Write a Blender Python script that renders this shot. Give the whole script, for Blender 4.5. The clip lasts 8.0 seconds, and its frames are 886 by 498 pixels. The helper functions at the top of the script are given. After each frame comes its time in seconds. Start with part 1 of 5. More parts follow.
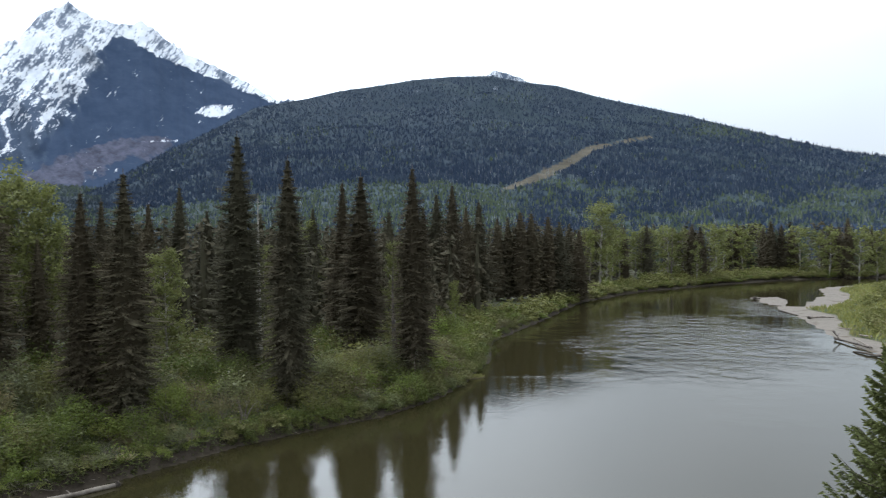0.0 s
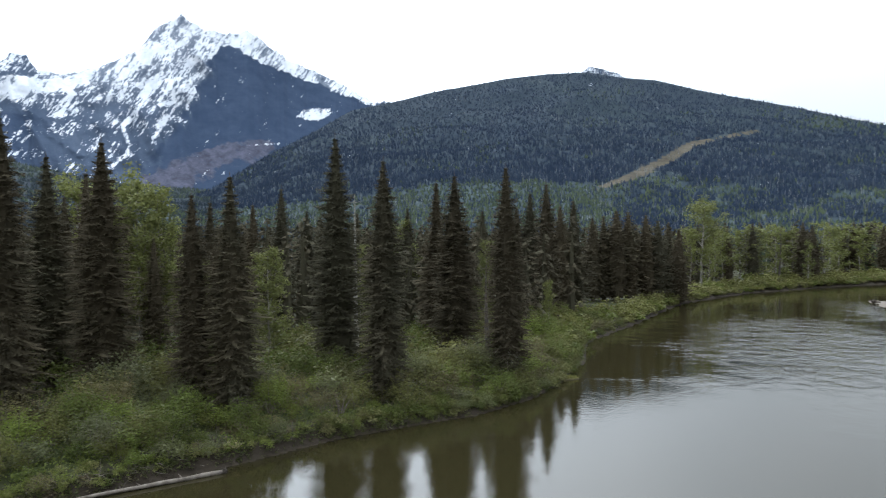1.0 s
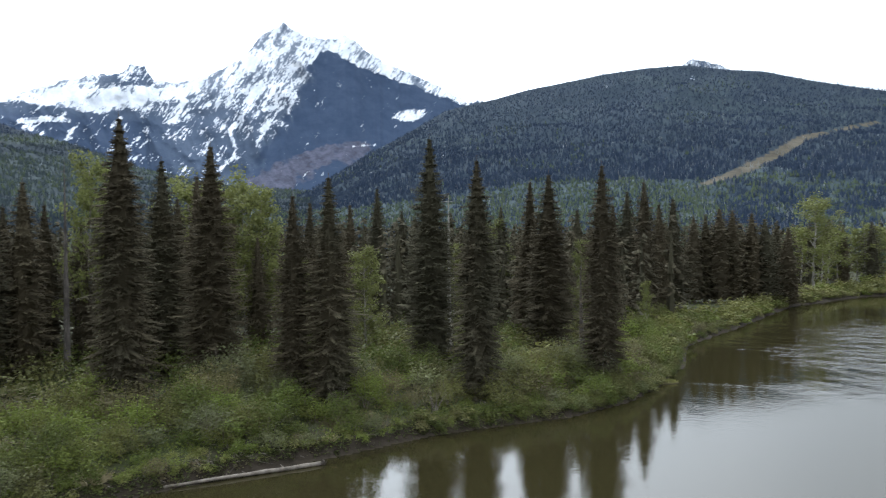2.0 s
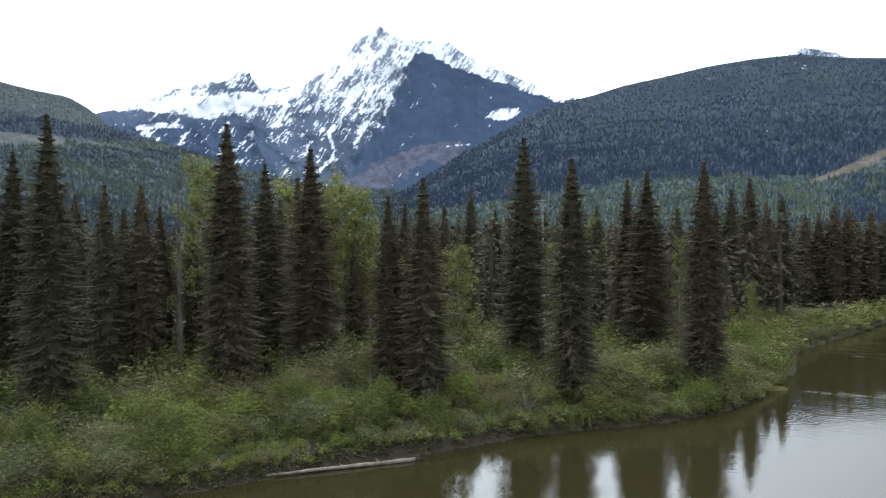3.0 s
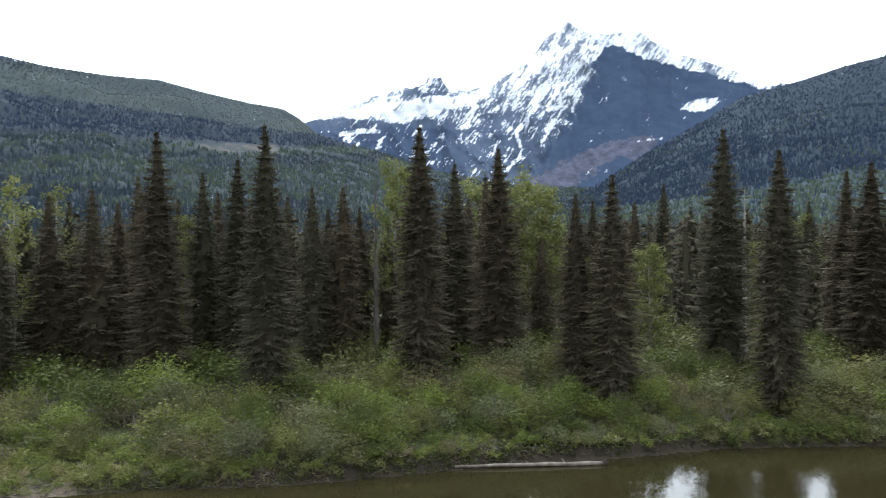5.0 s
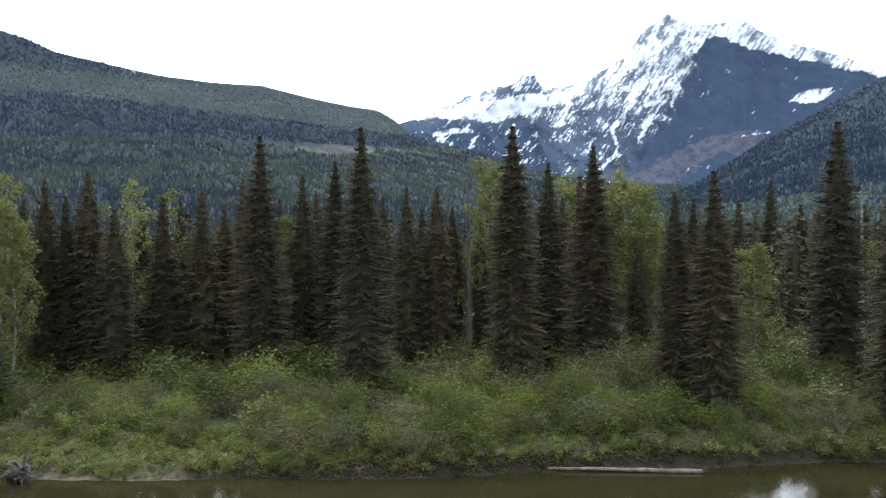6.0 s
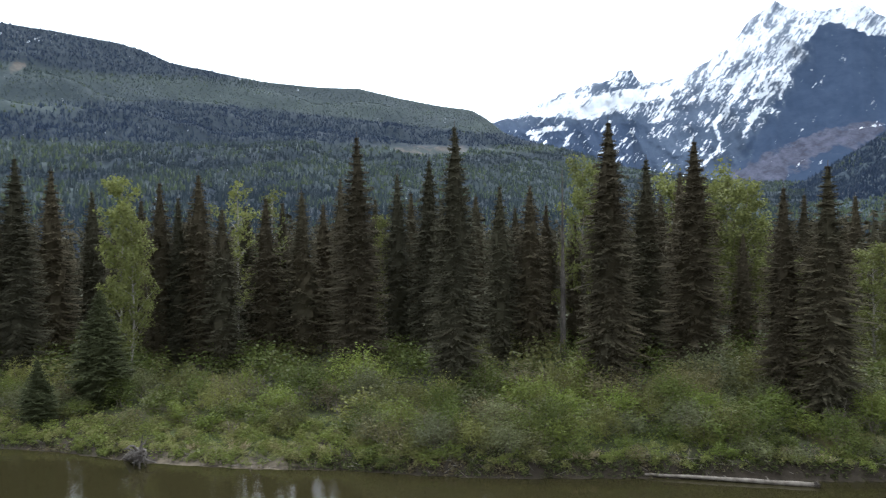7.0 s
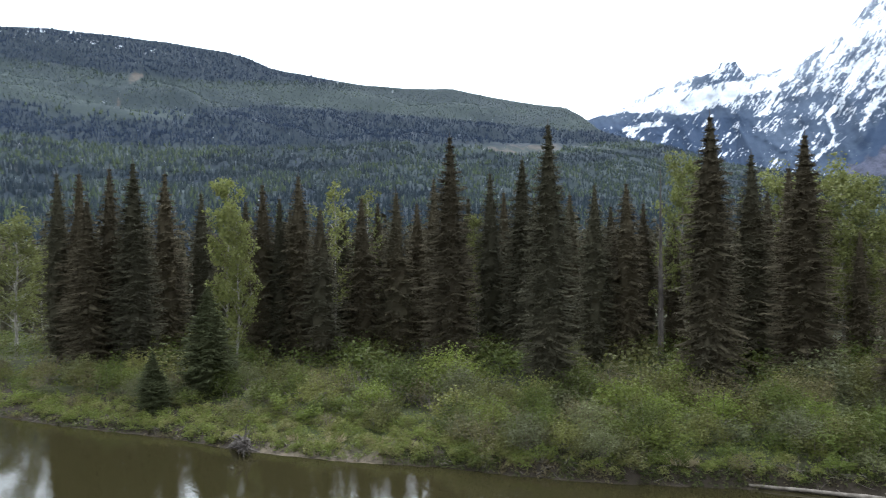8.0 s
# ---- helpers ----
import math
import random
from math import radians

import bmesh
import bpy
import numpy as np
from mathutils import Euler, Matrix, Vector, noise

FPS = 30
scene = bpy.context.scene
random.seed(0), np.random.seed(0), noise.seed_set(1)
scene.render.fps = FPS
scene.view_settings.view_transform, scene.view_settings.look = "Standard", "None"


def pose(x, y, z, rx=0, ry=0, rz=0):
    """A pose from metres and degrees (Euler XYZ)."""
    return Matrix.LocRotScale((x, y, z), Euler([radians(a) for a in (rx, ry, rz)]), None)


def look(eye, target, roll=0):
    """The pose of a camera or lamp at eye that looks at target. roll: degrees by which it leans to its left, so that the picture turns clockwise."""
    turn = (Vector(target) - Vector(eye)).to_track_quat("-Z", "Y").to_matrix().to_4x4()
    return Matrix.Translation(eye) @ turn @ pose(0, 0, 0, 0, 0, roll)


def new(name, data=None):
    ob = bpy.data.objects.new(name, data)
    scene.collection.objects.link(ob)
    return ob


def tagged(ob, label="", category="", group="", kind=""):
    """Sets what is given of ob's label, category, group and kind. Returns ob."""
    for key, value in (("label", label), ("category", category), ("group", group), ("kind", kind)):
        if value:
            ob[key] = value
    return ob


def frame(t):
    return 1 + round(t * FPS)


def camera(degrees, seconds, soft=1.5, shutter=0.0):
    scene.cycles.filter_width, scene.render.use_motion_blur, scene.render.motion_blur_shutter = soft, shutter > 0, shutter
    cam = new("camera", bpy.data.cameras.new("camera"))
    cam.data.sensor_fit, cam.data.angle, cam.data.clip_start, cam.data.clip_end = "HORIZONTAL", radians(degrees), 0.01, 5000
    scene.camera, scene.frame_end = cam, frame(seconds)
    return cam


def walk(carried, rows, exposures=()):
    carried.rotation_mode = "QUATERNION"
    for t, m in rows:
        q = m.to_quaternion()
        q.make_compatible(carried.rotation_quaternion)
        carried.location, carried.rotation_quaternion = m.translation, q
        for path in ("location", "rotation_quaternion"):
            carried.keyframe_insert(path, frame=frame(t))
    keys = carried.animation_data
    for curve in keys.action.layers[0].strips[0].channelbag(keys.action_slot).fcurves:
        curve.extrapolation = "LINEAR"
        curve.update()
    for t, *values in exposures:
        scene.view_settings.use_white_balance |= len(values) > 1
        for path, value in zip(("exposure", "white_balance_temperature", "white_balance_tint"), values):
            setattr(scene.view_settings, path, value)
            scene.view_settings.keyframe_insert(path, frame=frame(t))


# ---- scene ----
EYE = 17.0
cam = camera(64.68, 8.0, soft=1.1, shutter=0.35)
TURNS = [(0.0, 0.0), (0.5, 3.827), (1.0, 7.624), (1.5, 11.436), (3.0, 22.91), (3.5, 26.719), (4.0, 30.499), (4.5, 34.311),
         (6.0, 45.696), (6.5, 49.499), (7.0, 53.307), (7.5, 57.104), (8.0, 60.884)]
walk(cam, [(t, pose(0, 0, EYE, 90 - 0.981, 0, yaw) @ pose(0, 0, 0, 0, 0, -0.486)) for t, yaw in TURNS],
     exposures=[(0.0, -0.1), (1.5, 0.03), (3.0, 0.15), (4.5, 0.23), (6.5, 0.14), (8.0, 0.3)])

# ---- sky and sun: a bright overcast day ----
SUN_UP, SUN_ROUND = 48.0, -47.0
world = bpy.data.worlds.new("overcast_sky")
scene.world = world
world.use_nodes = True
wn, wl = world.node_tree.nodes, world.node_tree.links
wn.clear()
sky = wn.new("ShaderNodeTexSky")
sky.sky_type, sky.sun_disc = "NISHITA", False
sky.sun_elevation, sky.sun_rotation = radians(SUN_UP), radians(SUN_ROUND)
dim = wn.new("ShaderNodeVectorMath")
dim.operation = "SCALE"
dim.inputs["Scale"].default_value = 0.12
wl.new(sky.outputs[0], dim.inputs[0])
where = wn.new("ShaderNodeTexCoord")
cloud = wn.new("ShaderNodeTexNoise")
cloud.inputs["Scale"].default_value, cloud.inputs["Detail"].default_value = 1.6, 4.0
wl.new(where.outputs["Generated"], cloud.inputs["Vector"])
tone = wn.new("ShaderNodeValToRGB")
tone.color_ramp.elements[0].position, tone.color_ramp.elements[0].color = 0.3, (0.775, 0.885, 1.0, 1)
tone.color_ramp.elements[1].position, tone.color_ramp.elements[1].color = 0.65, (0.955, 1.05, 1.165, 1)
wl.new(cloud.outputs["Fac"], tone.inputs[0])
# the cloud is thinner and brighter round the hidden sun
aim = wn.new("ShaderNodeVectorMath")
aim.operation = "DOT_PRODUCT"
aim.inputs[1].default_value = Vector((math.sin(radians(SUN_ROUND)), math.cos(radians(SUN_ROUND)), math.tan(radians(34)))).normalized()
wl.new(where.outputs["Generated"], aim.inputs[0])
thin = wn.new("ShaderNodeMapRange")
thin.interpolation_type = "SMOOTHSTEP"
thin.inputs["From Min"].default_value, thin.inputs["From Max"].default_value = 0.40, 1.0
thin.inputs["To Min"].default_value, thin.inputs["To Max"].default_value = 1.0, 2.8
wl.new(aim.outputs["Value"], thin.inputs["Value"])
# and, as under any even cloud, brighter overhead than at the horizon
split = wn.new("ShaderNodeSeparateXYZ")
wl.new(where.outputs["Generated"], split.inputs[0])
dome = wn.new("ShaderNodeMapRange")
dome.interpolation_type = "SMOOTHSTEP"
dome.inputs["From Min"].default_value, dome.inputs["From Max"].default_value = 0.05, 0.62
dome.inputs["To Min"].default_value, dome.inputs["To Max"].default_value = 1.0, 2.3
wl.new(split.outputs["Z"], dome.inputs["Value"])
both = wn.new("ShaderNodeMath")
both.operation = "MULTIPLY"
wl.new(thin.outputs[0], both.inputs[0])
wl.new(dome.outputs[0], both.inputs[1])
lit = wn.new("ShaderNodeVectorMath")
lit.operation = "SCALE"
wl.new(tone.outputs[0], lit.inputs[0])
wl.new(both.outputs[0], lit.inputs["Scale"])
cover = wn.new("ShaderNodeMix")
cover.data_type = "RGBA"
cover.inputs["Factor"].default_value = 0.88
wl.new(dim.outputs[0], cover.inputs["A"])
wl.new(lit.outputs[0], cover.inputs["B"])
glow = wn.new("ShaderNodeBackground")
glow.inputs["Strength"].default_value = 1.0
wl.new(cover.outputs["Result"], glow.inputs["Color"])
wl.new(glow.outputs[0], wn.new("ShaderNodeOutputWorld").inputs["Surface"])
lamp = bpy.data.lights.new("sun", "SUN")
lamp.energy, lamp.angle, lamp.color = 0.9, radians(14), (1.0, 0.96, 0.9)
sun = new("sun", lamp)
toward = Vector((math.sin(radians(SUN_ROUND)), math.cos(radians(SUN_ROUND)), math.tan(radians(SUN_UP)))).normalized()
sun.matrix_world = look(toward * 400, (0, 0, 0))


# ---- materials ----
class Nodes:
    """A short way to write a node material."""

    def __init__(self, name, rough=0.8, spec=0.3, metal=0.0):
        self.m = bpy.data.materials.new(name)
        self.m.use_nodes = True
        self.t = self.m.node_tree
        self.b = self.t.nodes["Principled BSDF"]
        self.b.inputs["Roughness"].default_value = rough
        self.b.inputs["Specular IOR Level"].default_value = spec
        self.b.inputs["Metallic"].default_value = metal
        self.out = self.t.nodes["Material Output"]

    def put(self, value, socket):
        if isinstance(value, (int, float, tuple)):
            if isinstance(value, tuple) and len(value) == 3 and socket.type == "RGBA":
                value = (*value, 1)
            socket.default_value = value
        else:
            self.t.links.new(value, socket)

    def place(self, kind="Object", stretch=(1, 1, 1)):
        c = self.t.nodes.new("ShaderNodeTexCoord").outputs[kind]
        if stretch != (1, 1, 1):
            v = self.t.nodes.new("ShaderNodeMapping")
            v.inputs["Scale"].default_value = stretch
            self.t.links.new(c, v.inputs["Vector"])
            c = v.outputs[0]
        return c

    def spot(self):
        return self.t.nodes.new("ShaderNodeNewGeometry").outputs["Position"]

    def noise(self, scale, detail=4.0, rough=0.55, at=None, twist=0.0):
        n = self.t.nodes.new("ShaderNodeTexNoise")
        n.inputs["Scale"].default_value, n.inputs["Detail"].default_value = scale, detail
        n.inputs["Roughness"].default_value, n.inputs["Distortion"].default_value = rough, twist
        self.t.links.new(at if at is not None else self.spot(), n.inputs["Vector"])
        return n.outputs["Fac"]

    def island(self):
        return self.t.nodes.new("ShaderNodeNewGeometry").outputs["Random Per Island"]

    def own(self):
        return self.t.nodes.new("ShaderNodeObjectInfo").outputs["Random"]

    def attr(self, name):
        a = self.t.nodes.new("ShaderNodeAttribute")
        a.attribute_name = name
        return a.outputs["Fac"]

    def calc(self, how, a, b=0.0, c=0.0):
        n = self.t.nodes.new("ShaderNodeMath")
        n.operation = how
        for v, s in zip((a, b, c), n.inputs):
            self.put(v, s)
        return n.outputs[0]

    def band(self, v, lo, hi):
        n = self.t.nodes.new("ShaderNodeMapRange")
        n.interpolation_type = "SMOOTHSTEP"
        self.put(v, n.inputs["Value"])
        n.inputs["From Min"].default_value, n.inputs["From Max"].default_value = lo, hi
        return n.outputs[0]

    def blend(self, f, a, b, how="MIX"):
        n = self.t.nodes.new("ShaderNodeMix")
        n.data_type, n.blend_type = "RGBA", how
        self.put(f, n.inputs["Factor"])
        self.put(a, n.inputs["A"])
        self.put(b, n.inputs["B"])
        return n.outputs["Result"]

    def bump(self, h, strength, far):
        n = self.t.nodes.new("ShaderNodeBump")
        n.inputs["Strength"].default_value, n.inputs["Distance"].default_value = strength, far
        self.put(h, n.inputs["Height"])
        self.t.links.new(n.outputs[0], self.b.inputs["Normal"])
        return n

    def done(self, colour):
        self.put(colour, self.b.inputs["Base Color"])
        return self.m

    def leafy(self, colour, share):
        """Thin leaves: part of the light goes through them."""
        self.put(colour, self.b.inputs["Base Color"])
        t = self.t.nodes.new("ShaderNodeBsdfTranslucent")
        self.put(colour, t.inputs["Color"])
        x = self.t.nodes.new("ShaderNodeMixShader")
        x.inputs[0].default_value = share
        self.t.links.new(self.b.outputs[0], x.inputs[1])
        self.t.links.new(t.outputs[0], x.inputs[2])
        self.t.links.new(x.outputs[0], self.out.inputs["Surface"])
        return self.m


def leaf_material(name, low, high, other, share=0.25, rough=0.6, spec=0.2, vary=0.18):
    n = Nodes(name, rough, spec)
    c = n.blend(n.island(), low, high)
    c = n.blend(n.band(n.noise(0.55, 3), 0.5, 0.72), c, other)
    c = n.blend(n.calc("MULTIPLY", n.own(), 0.35), c, other)
    own = n.calc("FRACT", n.calc("MULTIPLY", n.own(), 7.3))
    c = n.blend(own, n.blend(1.0, c, tuple(1 - vary for _ in range(3)), "MULTIPLY"), n.blend(1.0, c, (1 + vary, 1 + 0.95 * vary, 1 + 0.5 * vary), "MULTIPLY"))
    return n.leafy(c, share)


def bark_material(name, low, high):
    n = Nodes(name, 0.9, 0.15)
    g = n.noise(5.0, 5, 0.65, n.place("Object", (1, 1, 0.18)))
    n.bump(g, 0.6, 0.04)
    c = n.blend(n.band(g, 0.35, 0.7), low, high)
    return n.done(n.blend(n.band(n.noise(0.6, 3), 0.45, 0.75), c, tuple(0.6 * v for v in low)))


def far_forest_material(name, dark, mid, pale, grey):
    n = Nodes(name, 0.85, 0.1)
    i = n.island()
    c = n.blend(n.band(i, 0.1, 0.8), dark, mid)
    c = n.blend(n.calc("MULTIPLY", n.band(n.noise(0.006, 4), 0.48, 0.62), 0.75), c, pale)
    c = n.blend(n.band(i, 0.93, 0.96), c, grey)
    return n.done(c)


def needle_material():
    """Dark spruce needles, from tree to tree browner with old cones or a colder green."""
    n = Nodes("spruce_needles", 0.9, 0.05)
    warm = n.blend(n.island(), (0.052, 0.043, 0.0285), (0.080, 0.067, 0.043))
    cold = n.blend(n.island(), (0.044, 0.041, 0.0275), (0.069, 0.064, 0.042))
    c = n.blend(n.band(n.calc("ADD", n.own(), n.calc("MULTIPLY_ADD", n.noise(0.16, 3), 0.9, -0.45)), 0.35, 0.8), warm, cold)
    tone = n.calc("FRACT", n.calc("MULTIPLY", n.own(), 7.3))
    c = n.blend(tone, n.blend(1.0, c, (0.88, 0.88, 0.88), "MULTIPLY"), n.blend(1.0, c, (1.18, 1.16, 1.12), "MULTIPLY"))
    return n.leafy(c, 0.14)


NEEDLES = needle_material()
NEAR_GREEN = leaf_material("fresh_spruce_needles", (0.056, 0.068, 0.026), (0.130, 0.146, 0.056), (0.112, 0.122, 0.046), 0.22, 0.85, 0.08)
YOUNG_NEEDLES = leaf_material("young_spruce_needles", (0.027, 0.031, 0.015), (0.054, 0.060, 0.029), (0.046, 0.050, 0.025), 0.12, 0.85, 0.08)
SPRING = leaf_material("spring_leaves", (0.092, 0.104, 0.030), (0.170, 0.182, 0.060), (0.138, 0.140, 0.050), 0.34)
SEDGE = leaf_material("sedge_and_willow_sprouts", (0.105, 0.115, 0.032), (0.190, 0.195, 0.062), (0.185, 0.165, 0.075), 0.35)
WILLOW = leaf_material("willow_leaves", (0.093, 0.100, 0.030), (0.156, 0.160, 0.050), (0.126, 0.114, 0.048), 0.32, vary=0.36)
ALDER = leaf_material("alder_leaves", (0.077, 0.104, 0.021), (0.136, 0.166, 0.037), (0.108, 0.108, 0.034), 0.32, vary=0.36)
SALLOW = leaf_material("grey_sallow_leaves", (0.098, 0.106, 0.050), (0.140, 0.150, 0.072), (0.118, 0.116, 0.058), 0.30, vary=0.25)
BUDDING = leaf_material("budding_leaves", (0.088, 0.080, 0.038), (0.156, 0.138, 0.066), (0.118, 0.095, 0.052), 0.30, vary=0.25)
BARK = bark_material("grey_brown_bark", (0.055, 0.042, 0.034), (0.120, 0.098, 0.082))
PALE_BARK = bark_material("pale_bark", (0.17, 0.155, 0.13), (0.34, 0.32, 0.28))
TWIGS = bark_material("bare_twigs", (0.10, 0.085, 0.07), (0.22, 0.19, 0.16))
GREY_WOOD = bark_material("weathered_grey_wood", (0.06, 0.051, 0.045), (0.13, 0.112, 0.098))
DRIFT = Nodes("bleached_driftwood", 0.85, 0.2)
DRIFT.bump(DRIFT.noise(9.0, 5, 0.7), 0.5, 0.03)
DRIFTWOOD = DRIFT.done(DRIFT.blend(DRIFT.band(DRIFT.noise(1.6, 6, 0.7), 0.35, 0.7), (0.21, 0.18, 0.15), (0.085, 0.07, 0.056)))
ROOTS = bark_material("dark_wet_roots", (0.030, 0.024, 0.020), (0.105, 0.088, 0.072))
# distance haze is put into the conifers' colours: their greens lean to blue
HILL_TREES = far_forest_material("hazy_far_conifers", (0.023, 0.036, 0.063), (0.033, 0.048, 0.077), (0.038, 0.054, 0.078), (0.080, 0.094, 0.112))
LEFT_TREES = far_forest_material("hazy_hillside_conifers", (0.026, 0.037, 0.049), (0.036, 0.049, 0.059), (0.042, 0.056, 0.059), (0.09, 0.10, 0.11))
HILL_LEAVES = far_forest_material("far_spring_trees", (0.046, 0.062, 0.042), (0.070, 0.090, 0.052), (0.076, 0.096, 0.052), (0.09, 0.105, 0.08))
YOUNG_HILL = far_forest_material("hazy_young_conifers", (0.038, 0.052, 0.060), (0.050, 0.066, 0.070), (0.055, 0.071, 0.068), (0.105, 0.12, 0.12))
POLES = Nodes("bare_grey_trunks", 0.9, 0.1)
POLES = POLES.done(POLES.blend(POLES.island(), (0.10, 0.11, 0.11), (0.25, 0.26, 0.26)))


def ground_material():
    n = Nodes("river_bank_soil", 0.95, 0.15)
    soil = n.blend(n.noise(1.7, 6, 0.65), (0.013, 0.010, 0.0075), (0.056, 0.044, 0.031))
    soil = n.blend(n.calc("MULTIPLY", n.attr("ledge"), n.band(n.noise(1.2, 5), 0.35, 0.6)), soil, (0.13, 0.105, 0.075))
    turf = n.blend(n.noise(0.9, 6, 0.7), (0.024, 0.036, 0.012), (0.080, 0.086, 0.034))
    turf = n.blend(n.band(n.noise(0.13, 3), 0.5, 0.66), turf, (0.105, 0.088, 0.046))
    c = n.blend(n.band(n.calc("ADD", n.calc("MULTIPLY_ADD", n.attr("ledge"), 0.6, n.calc("ADD", n.attr("rise"), n.attr("bar"))), n.calc("MULTIPLY", n.noise(0.8, 4), 0.7)), 1.15, 1.65), soil, turf)
    litter = n.blend(n.noise(0.7, 6, 0.7), (0.020, 0.020, 0.011), (0.050, 0.052, 0.024))
    c = n.blend(n.attr("wood"), c, litter)
    sand = n.blend(n.noise(0.6, 6, 0.7), (0.100, 0.085, 0.070), (0.175, 0.152, 0.130))
    sand = n.blend(n.band(n.noise(0.25, 4), 0.56, 0.66), sand, (0.09, 0.072, 0.052))
    c = n.blend(n.band(n.attr("sand"), 0.35, 0.65), c, sand)
    n.bump(n.noise(3.0, 6, 0.7), 0.8, 0.15)
    return n.done(c)


def water_material():
    n = Nodes("silty_river_water", 0.03, 0.5)
    n.b.inputs["IOR"].default_value = 1.34
    here = n.spot()
    silt = n.blend(n.noise(0.03, 4), (0.016, 0.0135, 0.0055), (0.024, 0.0205, 0.009))
    race = n.band(n.calc("ADD", n.attr("race"), n.calc("MULTIPLY_ADD", n.noise(0.05, 3, 0.5, here), 1.3, -0.65)), 0.2, 1.0)
    eddy = n.band(n.noise(0.035, 3, 0.5, here, 1.0), 0.56, 0.70)
    fine = n.calc("MULTIPLY", n.noise(2.4, 3, 0.5, here, 0.4), n.calc("MULTIPLY_ADD", eddy, 0.012, 0.006))
    chop = n.calc("MULTIPLY", n.noise(0.34, 5, 0.6, here, 0.5), n.calc("MULTIPLY_ADD", race, 0.21, 0.009))
    n.bump(n.calc("ADD", fine, chop), 1.0, 1.0)
    return n.done(silt)


def hill_material(name, dark, light, cut, dust=0.0):
    n = Nodes(name, 0.95, 0.05)
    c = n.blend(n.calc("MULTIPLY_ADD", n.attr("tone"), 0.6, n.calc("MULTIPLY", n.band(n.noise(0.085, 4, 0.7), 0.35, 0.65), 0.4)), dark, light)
    # mountain forest, its colour blued to imitate the haze in front of it
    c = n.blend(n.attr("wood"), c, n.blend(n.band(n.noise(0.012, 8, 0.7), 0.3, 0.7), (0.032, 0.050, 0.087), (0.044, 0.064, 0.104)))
    scrape = n.blend(n.band(n.noise(0.022, 8, 0.75), 0.3, 0.7), tuple(0.5 * v for v in cut), tuple(1.1 * v for v in cut))
    c = n.blend(n.band(n.calc("ADD", n.attr("cut"), n.calc("MULTIPLY_ADD", n.noise(0.02, 8, 0.7), 1.1, -0.55)), 0.38, 0.62), c, scrape)
    grain = None
    for fx, fy, seed, detail, weight in ((0.5, 0.5, 0.0, 4, 0.26), (1.7, 0.7, 4.0, 8, 0.28), (4.8, 1.7, 9.0, 8, 0.26), (10.0, 5.0, 13.0, 6, 0.20)):
        v = n.t.nodes.new("ShaderNodeCombineXYZ")
        n.put(n.calc("MULTIPLY", n.attr("across"), fx), v.inputs[0])
        n.put(n.calc("MULTIPLY", n.attr("rise"), fy), v.inputs[1])
        n.put(seed, v.inputs[2])
        g = n.calc("MULTIPLY", n.noise(1.0, detail, 0.64, v.outputs[0], 0.3), weight)
        grain = g if grain is None else n.calc("ADD", grain, g)
    snow = n.calc("ADD", n.attr("snow"), n.calc("MULTIPLY", n.calc("SUBTRACT", 0.5, grain), 11.5))
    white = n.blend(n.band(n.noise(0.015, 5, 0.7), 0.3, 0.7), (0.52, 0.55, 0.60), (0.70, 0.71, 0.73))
    if dust:
        thin = n.calc("MULTIPLY", n.band(n.attr("snow"), 0.25, 0.75), n.band(snow, -0.9, 0.5))
        c = n.blend(n.calc("MULTIPLY", thin, dust), c, (0.36, 0.39, 0.44))
    return n.done(n.blend(n.band(snow, 0.44, 0.60), c, white))


GROUND, WATER = ground_material(), water_material()
# the blue in these slope colours stands in for haze over the hills
RIGHT_SLOPE = hill_material("hazy_dark_forest_floor", (0.019, 0.028, 0.045), (0.042, 0.058, 0.058), (0.092, 0.080, 0.060))
LEFT_SLOPE = hill_material("hazy_green_forest_floor", (0.018, 0.025, 0.038), (0.049, 0.062, 0.056), (0.105, 0.092, 0.082))
# rock painted lighter and bluer, as far haze would turn it
MOUNTAIN = hill_material("haze_blue_rock_and_snow", (0.044, 0.063, 0.100), (0.076, 0.100, 0.140), (0.098, 0.102, 0.140), 0.42)


# ---- helpers for shapes ----
def smooth(v):
    v = np.clip(v, 0, 1)
    return v * v * (3 - 2 * v)


def vnoise(x, y, seed):
    """Smooth random relief, 0 to 1, one swell a unit."""
    g = np.random.default_rng(seed).random((256, 256))
    xi, yi = np.floor(x).astype(int), np.floor(y).astype(int)
    fx, fy = smooth(x - xi), smooth(y - yi)
    a, b, c, d = (g[(yi + j) % 256, (xi + i) % 256] for j, i in ((0, 0), (0, 1), (1, 0), (1, 1)))
    return (a * (1 - fx) + b * fx) * (1 - fy) + (c * (1 - fx) + d * fx) * fy


def relief(x, y, seed, octaves=4, ridged=False):
    s, k, w = 0.0, 1.0, 0.5
    for o in range(octaves):
        v = vnoise(x * k + 17 * o, y * k + 31 * o, seed + o)
        s, k, w = s + w * (1 - abs(2 * v - 1) if ridged else v), k * 2.03, w * 0.5
    return s


